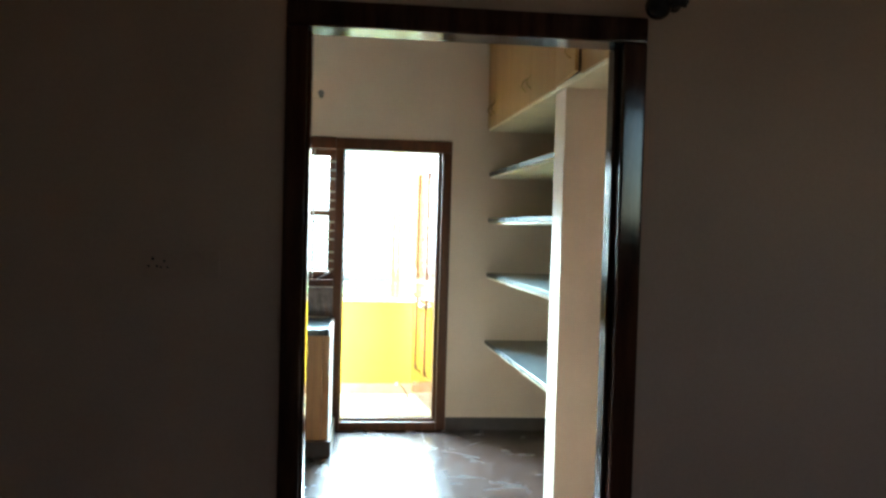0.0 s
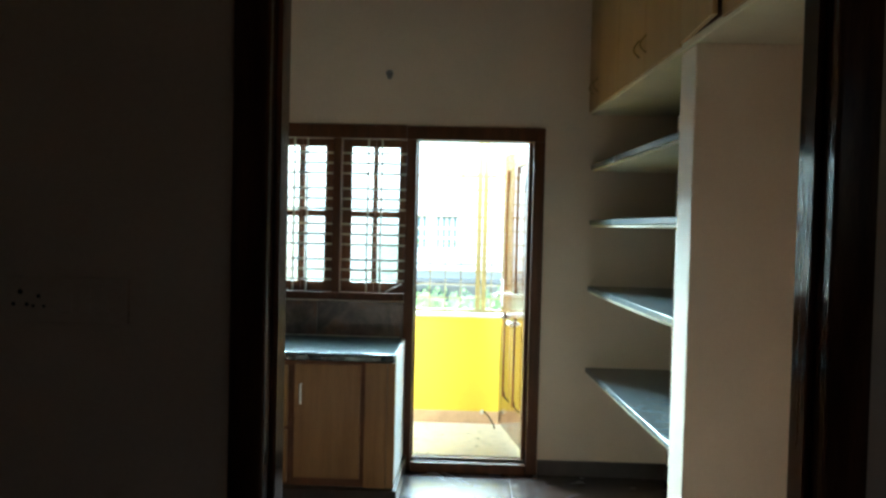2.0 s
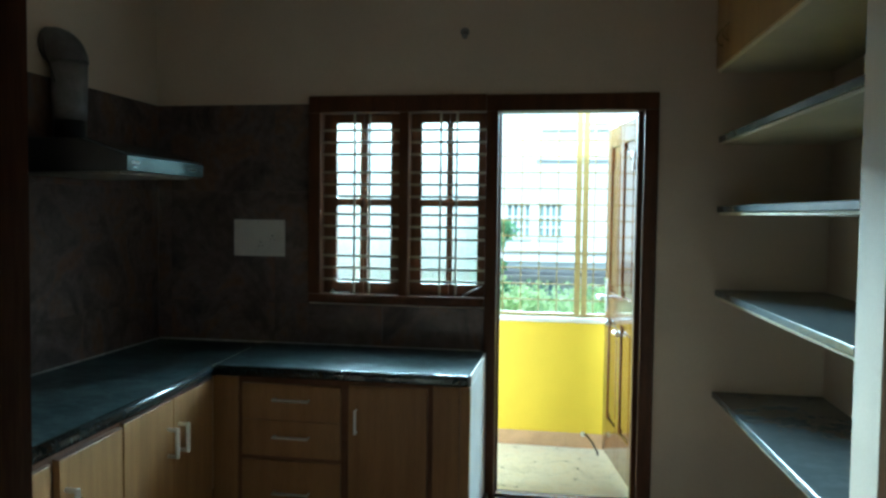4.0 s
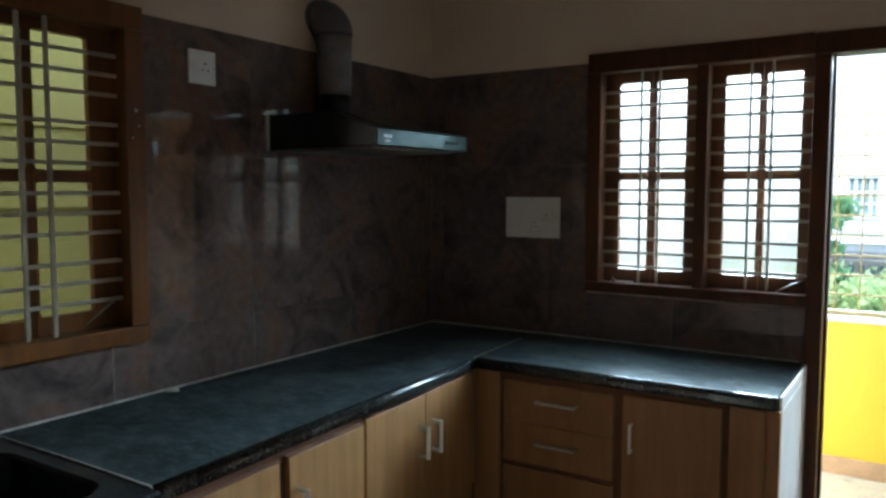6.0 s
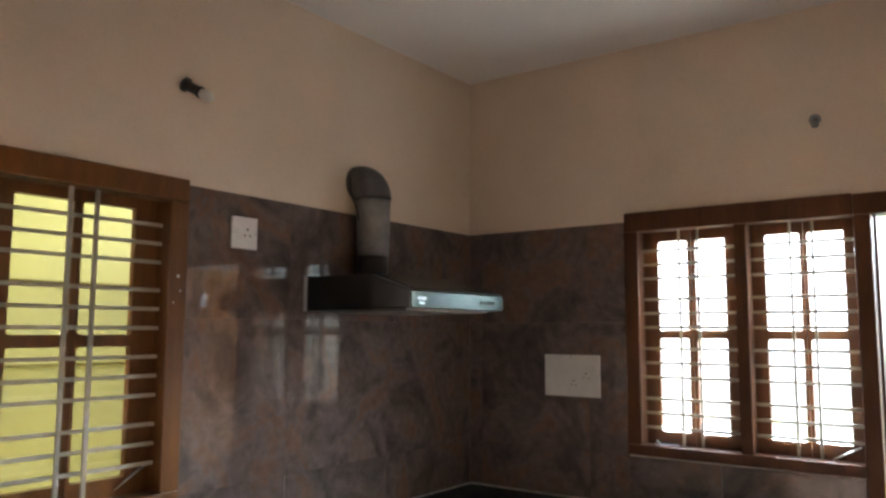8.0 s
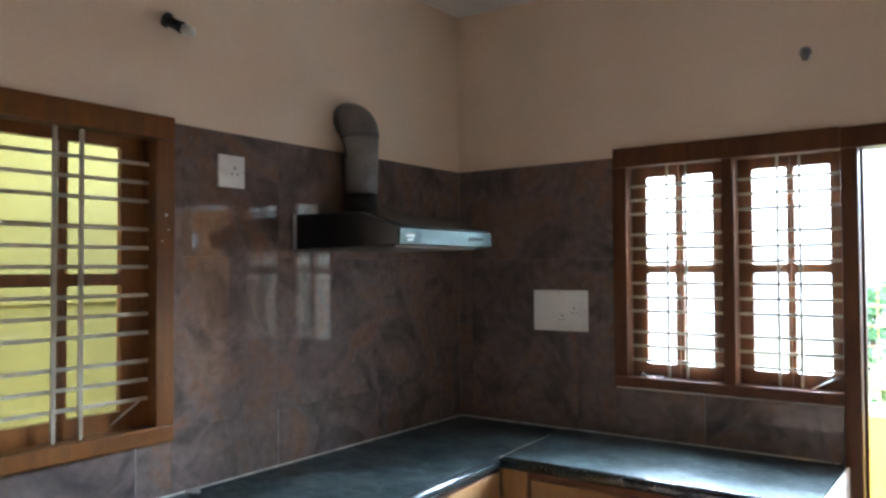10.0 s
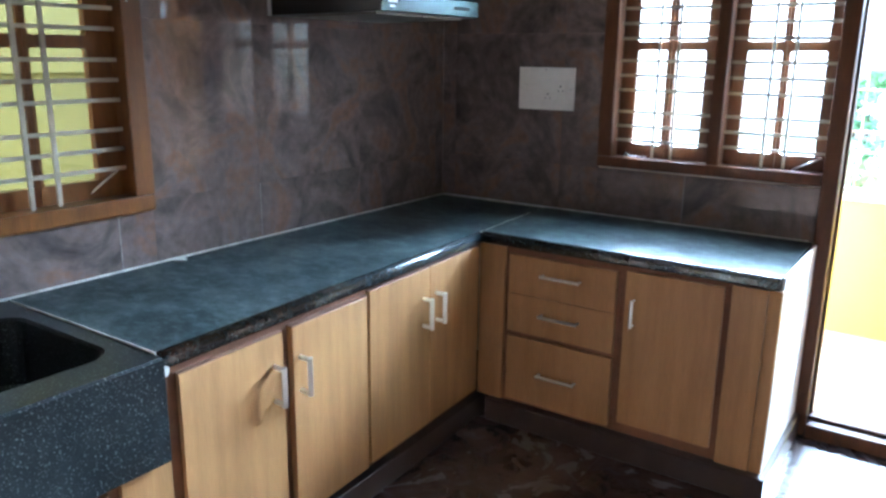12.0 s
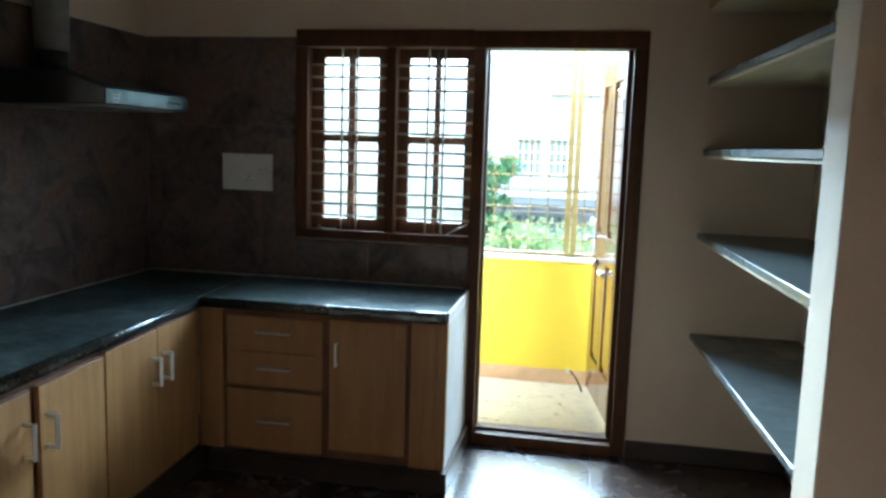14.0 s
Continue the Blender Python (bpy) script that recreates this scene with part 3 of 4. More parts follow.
tube(bm, [(2.352, 1.077, 0.125), (2.352, 1.062, 0.125)], 0.016, 10)
part("eye", bm, M_STEEL, stay)
tagged(stay, "small bent steel door hook fixed to the skirting", "door hook")

# ---- stone shelves and loft on the east side ----
def stone_shelf(z, th=0.03):
    s = thing("wall_shelf", "grey polished stone shelf with a cream underside built into the alcove", "shelf", (3.2, -0.8, z), "stone shelves in the alcove")
    for nm, z0, z1, m, inset in (("slab", z - th, z, M_SHELF, 0.0), ("underside", z - th - 0.012, z - th - 0.0005, M_SOFFIT, 0.012)):
        bm = bmesh.new()
        prism(bm, [(xe(0) + inset, -0.001), (EAST - 0.001, -0.001), (EAST - 0.001, -1.659), (xe(-1.659) + inset, -1.659)], z0, z1)
        for v in bm.verts:
            v.co -= s.location
        part(nm, bm, m, s, bevel=0.003 if nm == "slab" else 0)
    return s


for z in (0.680, 1.185, 1.592, 1.932):
    stone_shelf(z)
bm = bmesh.new()
prism(bm, [(xe(0) - 0.012, -0.001), (EAST - 0.001, -0.001), (EAST - 0.001, SOUTH + 0.001), (xe(SOUTH) - 0.012, SOUTH + 0.001)], 2.2365, 2.268)
structure(finish("loft_slab", bm, M_SOFFIT, 0.003), "cream painted loft slab over the shelves", "slab")


def c_pull(parent, y, z, side):
    """A curved pull bowed towards one side."""
    bm = bmesh.new()
    x = xe(y) - 0.026
    pts = [(x - 0.004 - 0.022 * math.sin(math.pi * k / 8), y + side * 0.024 * math.sin(math.pi * k / 8), z - 0.04 + 0.08 * k / 8) for k in range(9)]
    tube(bm, pts, 0.0045, 8)
    return part("handle", bm, M_BRASS, parent, "dull curved metal pull")


SEAMS = (-0.002, -0.21, -0.70, -1.20, -1.70, -2.13, -2.60, -3.05, SOUTH + 0.005)
for i in (0, 1, 2, 3):
    y0, ym, y1 = SEAMS[2 * i], SEAMS[2 * i + 1], SEAMS[2 * i + 2]
    c = thing("loft_cabinet", "closed maple laminate loft cupboard under the ceiling" if i != 2 else "maple laminate loft cupboard with one door ajar", "cupboard", (3.2, (y0 + y1) / 2, 2.268), "loft cupboards")
    def local(bm):
        for v in bm.verts:
            v.co -= c.location
    bm = bmesh.new()
    prism(bm, [(xe(y0) + 0.001, y0 - 0.001), (EAST - 0.002, y0 - 0.001), (EAST - 0.002, y1 + 0.001), (xe(y1) + 0.001, y1 + 0.001)], 2.269, CEIL - 0.001)
    local(bm)
    part("body", bm, M_EDGE, c, "dark carcass")
    for (a, b), side in (((y0, ym), 1), ((ym, y1), -1)):
        out = 0.03 if (i == 2 and side > 0) else 0.0
        bm = bmesh.new()
        prism(bm, [(xe(a) - 0.022, a - 0.0015), (xe(a) - 0.002, a - 0.0015), (xe(b) - 0.002 - out, b + 0.0015 + out * 0.1), (xe(b) - 0.022 - out, b + 0.0015 + out * 0.1)], 2.254 + out * 0.4, CEIL - 0.012)
        local(bm)
        d = part("door", bm, M_LOFT, c, bevel=0.0015)
        if i == 2 and side < 0:
            continue
        h = c_pull(d, ym + side * 0.055, 2.375, 1)
        for v in h.data.vertices:
            v.co -= c.location + Vector((out * 0.88, 0, 0))
    bpy.context.view_layer.update()

# ---- counter, west and north ----
def nose_profile(th):
    """Rounded stone edge: full upper round, short upright face, small lower round; (out from back, down from top)."""
    r0, r1 = 0.024, 0.010
    pts = [(r0 * math.sin(radians(a)), r0 - r0 * math.cos(radians(a))) for a in range(0, 91, 6)]
    pts += [(r0 - r1 + r1 * math.cos(radians(a)), th - r1 + r1 * math.sin(radians(a))) for a in range(0, 91, 15)]
    return pts, r0


def counter_slab(name, front, back, out, label, z1=TOP, th=0.045, mat_=M_COUNTER, cap=False):
    """Slab between a front and a back point pair with a bull nose on the front side; out: unit vector to the front."""
    bm = bmesh.new()
    prof, depth = nose_profile(th + 0.0004)
    rings = []
    for f, b in zip(front, back):
        ring = [Vector((b[0], b[1], z1 - th)), Vector((b[0], b[1], z1))]
        for z in (z1, z1 - th):
            ring.append(Vector((f[0] - out[0] * depth, f[1] - out[1] * depth, z)))
        rings.append([bm.verts.new(v) for v in ring])
    for u, v in zip(rings, rings[1:]):
        for k in range(len(u)):
            bm.faces.new((u[k], u[(k + 1) % len(u)], v[(k + 1) % len(u)], v[k]))
    bm.faces.new(rings[0][::-1]), bm.faces.new(rings[-1])
    w = thing(name, label, "worktop")
    part("slab", bm, mat_, w)
    bm = bmesh.new()
    ends = []
    for f in front:
        ends.append([bm.verts.new((f[0] + out[0] * (u - depth), f[1] + out[1] * (u - depth), z1 + 0.0002 - v)) for u, v in prof])
    for k in range(len(prof) - 1):
        bm.faces.new((ends[0][k], ends[0][k + 1], ends[1][k + 1], ends[1][k])).smooth = True
    bm.faces.new(ends[0][::-1]), bm.faces.new(ends[1])
    bmesh.ops.recalc_face_normals(bm, faces=bm.faces)
    part("rounded_edge", bm, M_NOSE, w, "polished rounded edge")
    return w


JOINT = -2.268
counter_slab("worktop", [(xw(-0.003), -0.003), (xw(JOINT), JOINT + 0.001)], [(0.001, -0.003), (0.001, JOINT + 0.001)], (1, 0), "black granite worktop with dusty smears and rounded edge along the wall")
counter_slab("worktop", [(xw(-0.6) - 0.012, -0.655), (1.824, -0.640)], [(xw(0) - 0.012 + 0.0, -0.003), (1.815, -0.003)], (0, -1), "black granite worktop with dusty smears beside the balcony door", z1=TOP + 0.003)
bead = structure(new("trim"), "rough white cement bead along worktop and wall", "trim")
blocks("bead", [(0.0, 0.007, -3.5, -0.01, TOP + 0.0005, TOP + 0.006)], M_BEAD, bead)
blocks("bead", [(0.01, 1.80, -0.008, 0.0, TOP + 0.0035, TOP + 0.010)], M_BEAD, bead)
blocks("bead", [(0.90, 1.815, -0.003, 0.0, 1.053, 1.0575)], M_BEAD, bead, "pale cement line below the window")
blocks("bead", [(1.2775, 1.2825, -0.002, 0.0, TOP + 0.012, 1.050)], M_GROUTP, bead, "pale tile joint")
blocks("bead", [(0.0, 0.0018, -1.887, -1.883, TOP + 0.008, 1.015)], M_GROUTP, bead, "pale tile joint")
blocks("bead", [(0.0, 0.0018, -1.268, -1.264, TOP + 0.008, 1.05)], M_GROUTP, bead, "pale tile joint")
bm = bmesh.new()
tube(bm, [(0.02, JOINT, TOP + 0.0005), (0.35, JOINT + 0.002, TOP + 0.0005), (xw(JOINT) - 0.02, JOINT, TOP + 0.0005), (xw(JOINT) + 0.001, JOINT, TOP - 0.02), (xw(JOINT) + 0.0005, JOINT, TOP - 0.045)], 0.003, 6)
part("bead", bm, M_BEAD, bead)
bm = bmesh.new()
tube(bm, [(xw(-0.62) - 0.008, -0.65, TOP + 0.002), (0.615, -0.16, TOP + 0.002)], 0.0025, 6)
part("bead", bm, M_BEAD, bead)
bm = bmesh.new()
random.seed(5)
for k in range(16):
    a = 2 * math.pi * k / 16
    bm.verts.new((xw(JOINT) + 0.006 + random.uniform(-0.002, 0.004), JOINT + 0.016 * math.cos(a) + 0.004, TOP - 0.045 + 0.016 * math.sin(a)))
bmesh.ops.convex_hull(bm, input=list(bm.verts))
part("bead", bm, M_BEAD, bead)
# cement crumb on the worktop by the wall
bm = bmesh.new()
for k in range(40):
    bm.verts.new((0.03 + random.gauss(0, 0.012), -1.68 + random.gauss(0, 0.014), TOP + abs(random.gauss(0, 0.004))))
bmesh.ops.convex_hull(bm, input=list(bm.verts))
tagged(finish("cement_crumb", bm, M_BEAD), "small crumb of dried cement on the worktop", "debris")


# ---- sink ----
def sink_block():
    s = thing("kitchen_sink", "black speckled granite sink block with a deep apron", "sink", (0.37, -2.62, 0.53))
    y1, y0 = JOINT - 0.0015, -2.95
    hole = (0.145, 0.628, -2.875, -2.328)
    r, n = 0.075, 6
    cx0, cx1, cy0, cy1 = hole
    inner = []
    for px, py, a0 in ((cx1 - r, cy1 - r, 0), (cx0 + r, cy1 - r, 90), (cx0 + r, cy0 + r, 180), (cx1 - r, cy0 + r, 270)):
        inner += [(px + r * math.cos(radians(a0 + 90 * k / n)), py + r * math.sin(radians(a0 + 90 * k / n))) for k in range(n + 1)]
    xf = xw(-2.6) + 0.004
    ox, oy = (0.001 + xf) / 2, (y0 + y1) / 2
    corners = [(xf, y1), (0.001, y1), (0.001, y0), (xf, y0)]
    outer = []
    for c in range(4):
        x, y = corners[c]
        xn, yn = corners[(c + 1) % 4]
        xp, yp = corners[(c - 1) % 4]
        for k in range(n + 1):
            u = k / n
            if u < 0.5:
                outer.append((x + (xp - x) * (0.5 - u) * 0.3, y + (yp - y) * (0.5 - u) * 0.3))
            else:
                outer.append((x + (xn - x) * (u - 0.5) * 0.3, y + (yn - y) * (u - 0.5) * 0.3))
    bm = bmesh.new()
    N = len(inner)
    def ring(pts, z):
        return [bm.verts.new((x, y, z)) for x, y in pts]
    def shrink(pts, d):
        return [(x + (ox - x) * d, y + (oy - y) * d) for x, y in pts]
    rings = [ring(outer, TOP - 0.279), ring(outer, TOP - 0.008), ring(shrink(outer, 0.012), TOP - 0.001), ring(shrink(inner, -0.03), TOP - 0.001), ring(inner, TOP - 0.008), ring(shrink(inner, 0.04), TOP - 0.19), ring(shrink(inner, 0.12), TOP - 0.215)]
    for u, v in zip(rings, rings[1:]):
        for k in range(N):
            bm.faces.new((u[k], u[(k + 1) % N], v[(k + 1) % N], v[k]))
    bm.faces.new(rings[-1]), bm.faces.new(rings[0][::-1])
    for v in bm.verts:
        v.co -= s.location
    part("basin", bm, M_SINK, s)
    bm = bmesh.new()
    tube(bm, [(0.01, 0.0, 0.0895), (0.01, 0.0, 0.093)], 0.045, 20)
    part("drain", bm, M_STEEL, s, "round steel drain")
    return s


sink_block()
counter_slab("worktop", [(xw(-2.952), -2.952), (xw(-3.3), SOUTH + 0.002)], [(0.001, -2.952), (0.001, SOUTH + 0.002)], (1, 0), "black granite worktop beyond the sink")


# ---- base cabinets ----
def bar_handle(parent, a, b, out, w=0.0047):
    """A square steel bar pull from a to b, standing off along out."""
    bm = bmesh.new()
    a, b, o = Vector(a), Vector(b), Vector(out)
    d = (b - a).normalized()
    def stick(p, q, w):
        s = (q - p).normalized()
        u = s.orthogonal().normalized()
        v = s.cross(u)
        c = []
        for e in (p, q):
            c.append([bm.verts.new(e + u * i * w + v * j * w) for i, j in ((-1, -1), (1, -1), (1, 1), (-1, 1))])
        bm.faces.new(c[0][::-1]), bm.faces.new(c[1])
        for k in range(4):
            bm.faces.new((c[0][k], c[0][(k + 1) % 4], c[1][(k + 1) % 4], c[1][k]))
    stick(a + o - d * w, b + o + d * w, w)
    stick(a, a + o * 0.86, w * 0.8)
    stick(b, b + o * 0.86, w * 0.8)
    return part("handle", bm, M_STEEL, parent, "square brushed steel bar handle", bevel=0.001)


def front_w(parent, y0, y1, z0, z1, proud, handle_y=None, name="door", material=None):
    """A door on the slightly skewed west front, between y0 and y1."""
    bm = bmesh.new()
    e = -0.022
    prism(bm, [(xw(y0) + e, y0), (xw(y0) + e + proud, y0), (xw(y1) + e + proud, y1), (xw(y1) + e, y1)], z0, z1)
    d = part(name, bm, material or M_OAK, parent, bevel=0.0015)
    for nm, yy0, yy1, zz0, zz1 in (("edging", y0 - 0.003, y1 + 0.003, z1 + 0.0005, z1 + 0.004),):
        bm = bmesh.new()
        prism(bm, [(xw(yy0) + e, yy0), (xw(yy0) + e + proud, yy0), (xw(yy1) + e + proud, yy1), (xw(yy1) + e, yy1)], zz0, zz1)
        part(nm, bm, M_EDGE, d)
    if handle_y is not None:
        x = xw(handle_y) + e + proud
        bar_handle(d, (x, handle_y, 0.547), (x, handle_y, 0.655), (0.041, 0, 0), 0.0075)
    return d


def carcass_w(parent, y0, y1, z0=0.10, z1=TOP - 0.047):
    bm = bmesh.new()
    prism(bm, [(0.02, y0), (xw(y0) - 0.024, y0), (xw(y1) - 0.024, y1), (0.02, y1)], z0, z1)
    part("body", bm, M_EDGE, parent, "brown edged carcass")


cab = thing("base_cabinet", "oak laminate base cabinet with two doors under the granite worktop", "cabinet", group="base cabinets")
carcass_w(cab, -2.250, -1.4305)
front_w(cab, -2.212, -1.838, 0.118, 0.752, 0.016, -1.878)
front_w(cab, -1.806, -1.442, 0.118, 0.757, 0.024, -1.776)
cab = thing("base_cabinet", "oak laminate base cabinet with two doors under the granite worktop", "cabinet", group="base cabinets")
carcass_w(cab, -1.43, -0.63)
front_w(cab, -1.422, -1.046, 0.125, 0.767, 0.018, -1.092)
front_w(cab, -1.042, -0.668, 0.125, 0.770, 0.018, -1.0)
cab = thing("base_cabinet", "oak laminate cabinet below the granite sink", "cabinet", group="base cabinets")
carcass_w(cab, SOUTH + 0.003, -2.2515, 0.10, TOP - 0.282)
front_w(cab, -2.40, -2.254, 0.115, TOP - 0.284, 0.016)
front_w(cab, -2.95, -2.435, 0.115, TOP - 0.305, 0.014)
front_w(cab, -3.44, -2.97, 0.115, TOP - 0.305, 0.014)

YN = -0.628


def front_n(parent, x0, x1, z0, z1, proud, name="door", material=None):
    return blocks(name, [(x0, x1, YN - proud, YN - 0.0005, z0, z1)], material or M_OAK, parent, bevel=0.0015)


cab = thing("corner_panel", "narrow oak laminate filler at the cabinet corner", "cabinet panel")
blocks("board", [(0.640, 0.762, YN - 0.012, YN + 0.006, 0.10, TOP - 0.046)], M_OAK, cab, bevel=0.0015)
cab = thing("drawer_unit", "oak laminate unit with three drawers under the worktop", "drawer unit")
blocks("body", [(0.7625, 1.2695, YN, -0.02, 0.10, TOP - 0.044)], M_EDGE, cab, "brown edged carcass")
for z0, z1, hz in ((0.592, 0.757, 0.690), (0.425, 0.590, 0.520), (0.118, 0.405, 0.262)):
    d = front_n(cab, 0.785, 1.252, z0, z1, 0.018, "drawer", M_OAKX)
    bar_handle(d, (0.945, YN - 0.018, hz), (1.105, YN - 0.018, hz), (0, -0.03, 0))
cab = thing("base_cabinet", "oak laminate base cabinet with one door beside the drawers", "cabinet", group="base cabinets")
blocks("body", [(1.2705, 1.672, YN, -0.02, 0.10, TOP - 0.044)], M_EDGE, cab, "brown edged carcass")
d = front_n(cab, 1.290, 1.648, 0.148, 0.768, 0.018)
bar_handle(d, (1.328, YN - 0.018, 0.560), (1.328, YN - 0.018, 0.660), (0, -0.03, 0))
cab = thing("end_panel", "oak front post and white side closing the cabinet row", "cabinet panel")
blocks("front_post", [(1.673, 1.792, YN - 0.016, YN + 0.02, 0.10, TOP - 0.044)], M_OAK, cab, bevel=0.0015)
blocks("front_post", [(1.7935, 1.8365, YN - 0.010, YN + 0.02, 0.10, TOP - 0.044)], M_OAK, cab, bevel=0.0015)
blocks("side", [(1.7925, 1.836, YN + 0.0205, -0.02, 0.10, TOP - 0.044), (1.8255, 1.836, YN + 0.0205, -0.02, TOP - 0.0435, TOP + 0.001)], M_WHITE, cab, "white painted side face", bevel=0.002)
structure(blocks("plinth", [(0.70, 1.857, -0.672, -0.02, 0.0, 0.098)], M_SKIRT, bevel=0.003), "dark granite plinth under the cabinets", "plinth")
bm = bmesh.new()
prism(bm, [(0.02, SOUTH + 0.001), (xw(SOUTH) + 0.012, SOUTH + 0.001), (xw(-0.6) + 0.012, -0.6), (0.02, -0.6)], 0.0, 0.0985)
structure(finish("plinth_side", bm, M_SKIRT, 0.003), "dark granite plinth under the cabinets", "plinth")


# ---- cooker hood and duct ----
def hood():
    h = thing("cooker_hood", "black and steel cooker hood fixed to the tiled wall", "cooker hood", (0.0, -0.88, 1.68))
    y0, y1 = -1.186, -0.562
    prof = [(0.001, 1.684), (0.55, 1.692), (0.55, 1.755), (0.355, 1.820), (0.001, 1.826)]
    def wedge(nm, ya, yb, pts, m, label="", bev=0.003):
        bm = bmesh.new()
        a = [bm.verts.new((x, ya, z)) for x, z in pts]
        b = [bm.verts.new((x, yb, z)) for x, z in pts]
        bm.faces.new(a), bm.faces.new(b[::-1])
        for i in range(len(pts)):
            j = (i + 1) % len(pts)
            bm.faces.new((a[i], a[j], b[j], b[i]))
        for v in bm.verts:
            v.co -= h.location
        return part(nm, bm, m, h, label, bevel=bev)
    wedge("body", y0, y1, prof, M_BLACK, "black enamelled body")
    front = wedge("front_panel", y0 + 0.002, y1 - 0.002, [(0.5505, 1.694), (0.556, 1.694), (0.556, 1.753), (0.5505, 1.753)], M_HOODF, "satin steel control strip", 0.0015)
    wedge("top_panel", y0 + 0.03, y1 - 0.01, [(0.362, 1.8205), (0.543, 1.7605), (0.545, 1.7635), (0.364, 1.8235)], M_HOODF, "satin steel sloping top", 0.0)
    wedge("filter", y0 + 0.04, (y0 + y1) / 2 - 0.006, [(0.08, 1.678), (0.50, 1.684), (0.50, 1.6905), (0.08, 1.6835)], M_FILTER, "steel mesh grease filter", 0.0)
    wedge("filter", (y0 + y1) / 2 + 0.006, y1 - 0.04, [(0.08, 1.678), (0.50, 1.684), (0.50, 1.6905), (0.08, 1.6835)], M_FILTER, "steel mesh grease filter", 0.0)
    wedge("wall_strip", y0 - 0.004, y0 - 0.0005, [(0.002, 1.684), (0.02, 1.684), (0.02, 1.824), (0.002, 1.824)], M_STEEL, "steel edge strip", 0.0)
    for k in range(5):
        y = -0.735 + k * 0.022
        bm = bmesh.new()
        tube(bm, [(0.556, y, 1.722), (0.560, y, 1.722)], 0.007, 10)
        for v in bm.verts:
            v.co -= h.location
        part("button", bm, M_BLACK, h, "black push button")
    wedge("badge", -1.15, -1.10, [(0.5565, 1.722), (0.5575, 1.722), (0.5575, 1.732), (0.5565, 1.732)], M_PLATE, "pale badge", 0.0)
    wedge("badge", -1.14, -1.11, [(0.5565, 1.706), (0.5575, 1.706), (0.5575, 1.713), (0.5565, 1.713)], M_PLATE, "pale badge", 0.0)
    bm = bmesh.new()
    tube(bm, [(0.088, -0.872, 1.8265), (0.088, -0.872, 1.925)], [0.067, 0.067], 28)
    for v in bm.verts:
        v.co -= h.location
    part("collar", bm, M_BLACK, h, "dark round outlet collar")
    return h


hood()
DX, DY = 0.088, -0.872
duct = thing("exhaust_duct", "grey plastic exhaust pipe with elbow running into the wall", "duct", (DX, DY, 1.9))
def duct_part(nm, pts, r, m, label="", seg=28):
    bm = bmesh.new()
    tube(bm, pts, r, seg)
    for v in bm.verts:
        v.co -= duct.location
    return part(nm, bm, m, duct, label)
duct_part("pipe", [(DX, DY, 1.926), (DX, DY, 2.0), (DX, DY, 2.172)], [0.069, 0.071, 0.075], M_DUCT)
el = [(DX - 0.082 + 0.082 * math.cos(radians(a)), DY, 2.1725 + 0.082 * math.sin(radians(a))) for a in range(0, 91, 9)]
duct_part("elbow", el + [(-0.005, DY, 2.2545)], 0.078, M_DUCTD, "dark grey elbow")
duct_part("wire", [(0.02, DY - 0.079, 2.27), (0.03, DY - 0.084, 2.20), (0.06, DY - 0.082, 2.14), (0.075, DY - 0.078, 2.08)], 0.003, M_BLACK, "thin black wire", 6)


# ---- switches, sockets, lamp holders ----
def wall_plate(name, label, to, w, h, holes, rockers, m=None):
    p = thing(name, label, "switch plate" if rockers else "socket", to(0, 0, 0))
    o = p.location.copy()
    def lay(bm):
        for v in bm.verts:
            v.co = to(*v.co) - o
    bm = bmesh.new()
    box(bm, -w / 2, w / 2, 0.0005, 0.011, -h / 2, h / 2)
    lay(bm)
    part("plate", bm, m or M_PLATE, p, bevel=0.003, segs=2)
    for (x, z) in rockers:
        bm = bmesh.new()
        box(bm, x - 0.011, x + 0.011, 0.0112, 0.0145, z - 0.02, z + 0.02)
        lay(bm)
        part("rocker", bm, m or M_PLATE, p, bevel=0.002)
    for (x, z, r) in holes:
        bm = bmesh.new()
        tube(bm, [(x, 0.0108, z), (x, 0.0118, z)], r, 10)
        lay(bm)
        part("socket_hole", bm, M_HOLE, p, "dark hole")
    return p


def tri(x, z, s=1.0):
    return [(x, z + 0.012 * s, 0.0042 * s), (x - 0.011 * s, z - 0.008 * s, 0.0034 * s), (x + 0.011 * s, z - 0.008 * s, 0.0034 * s)]


wall_plate("switch_board", "white plastic switch board with two sockets on brown tiles", lambda a, d, z: Vector((0.595 + a, -d, 1.398 + z)), 0.288, 0.196,
           tri(0.075, 0.0) + tri(0.01, -0.035) + [(-0.002, 0.088, 0.003), (-0.13, 0.0, 0.002), (0.13, 0.0, 0.002)], [(-0.105, 0.0), (-0.075, 0.0), (-0.045, 0.02), (0.112, 0.0)])
wall_plate("wall_socket", "white plastic socket plate on the tiled wall by the window", lambda a, d, z: Vector((d, -1.502 + a, 1.968 + z)), 0.118, 0.12,
           tri(0.012, 0.0, 1.15) + [(0.05, 0.0, 0.003), (-0.05, 0.0, 0.002)], [(-0.03, 0.0)])
wall_plate("switch_board", "beige switch board on the dim hall wall", lambda a, d, z: Vector((1.562 + a, SOUTH2 - d, 1.395 + z)), 0.20, 0.075,
           tri(-0.075, 0.0) + tri(-0.045, -0.004, 0.8), [(0.0, 0.0), (0.03, 0.0), (0.06, 0.0)], M_LIVING)


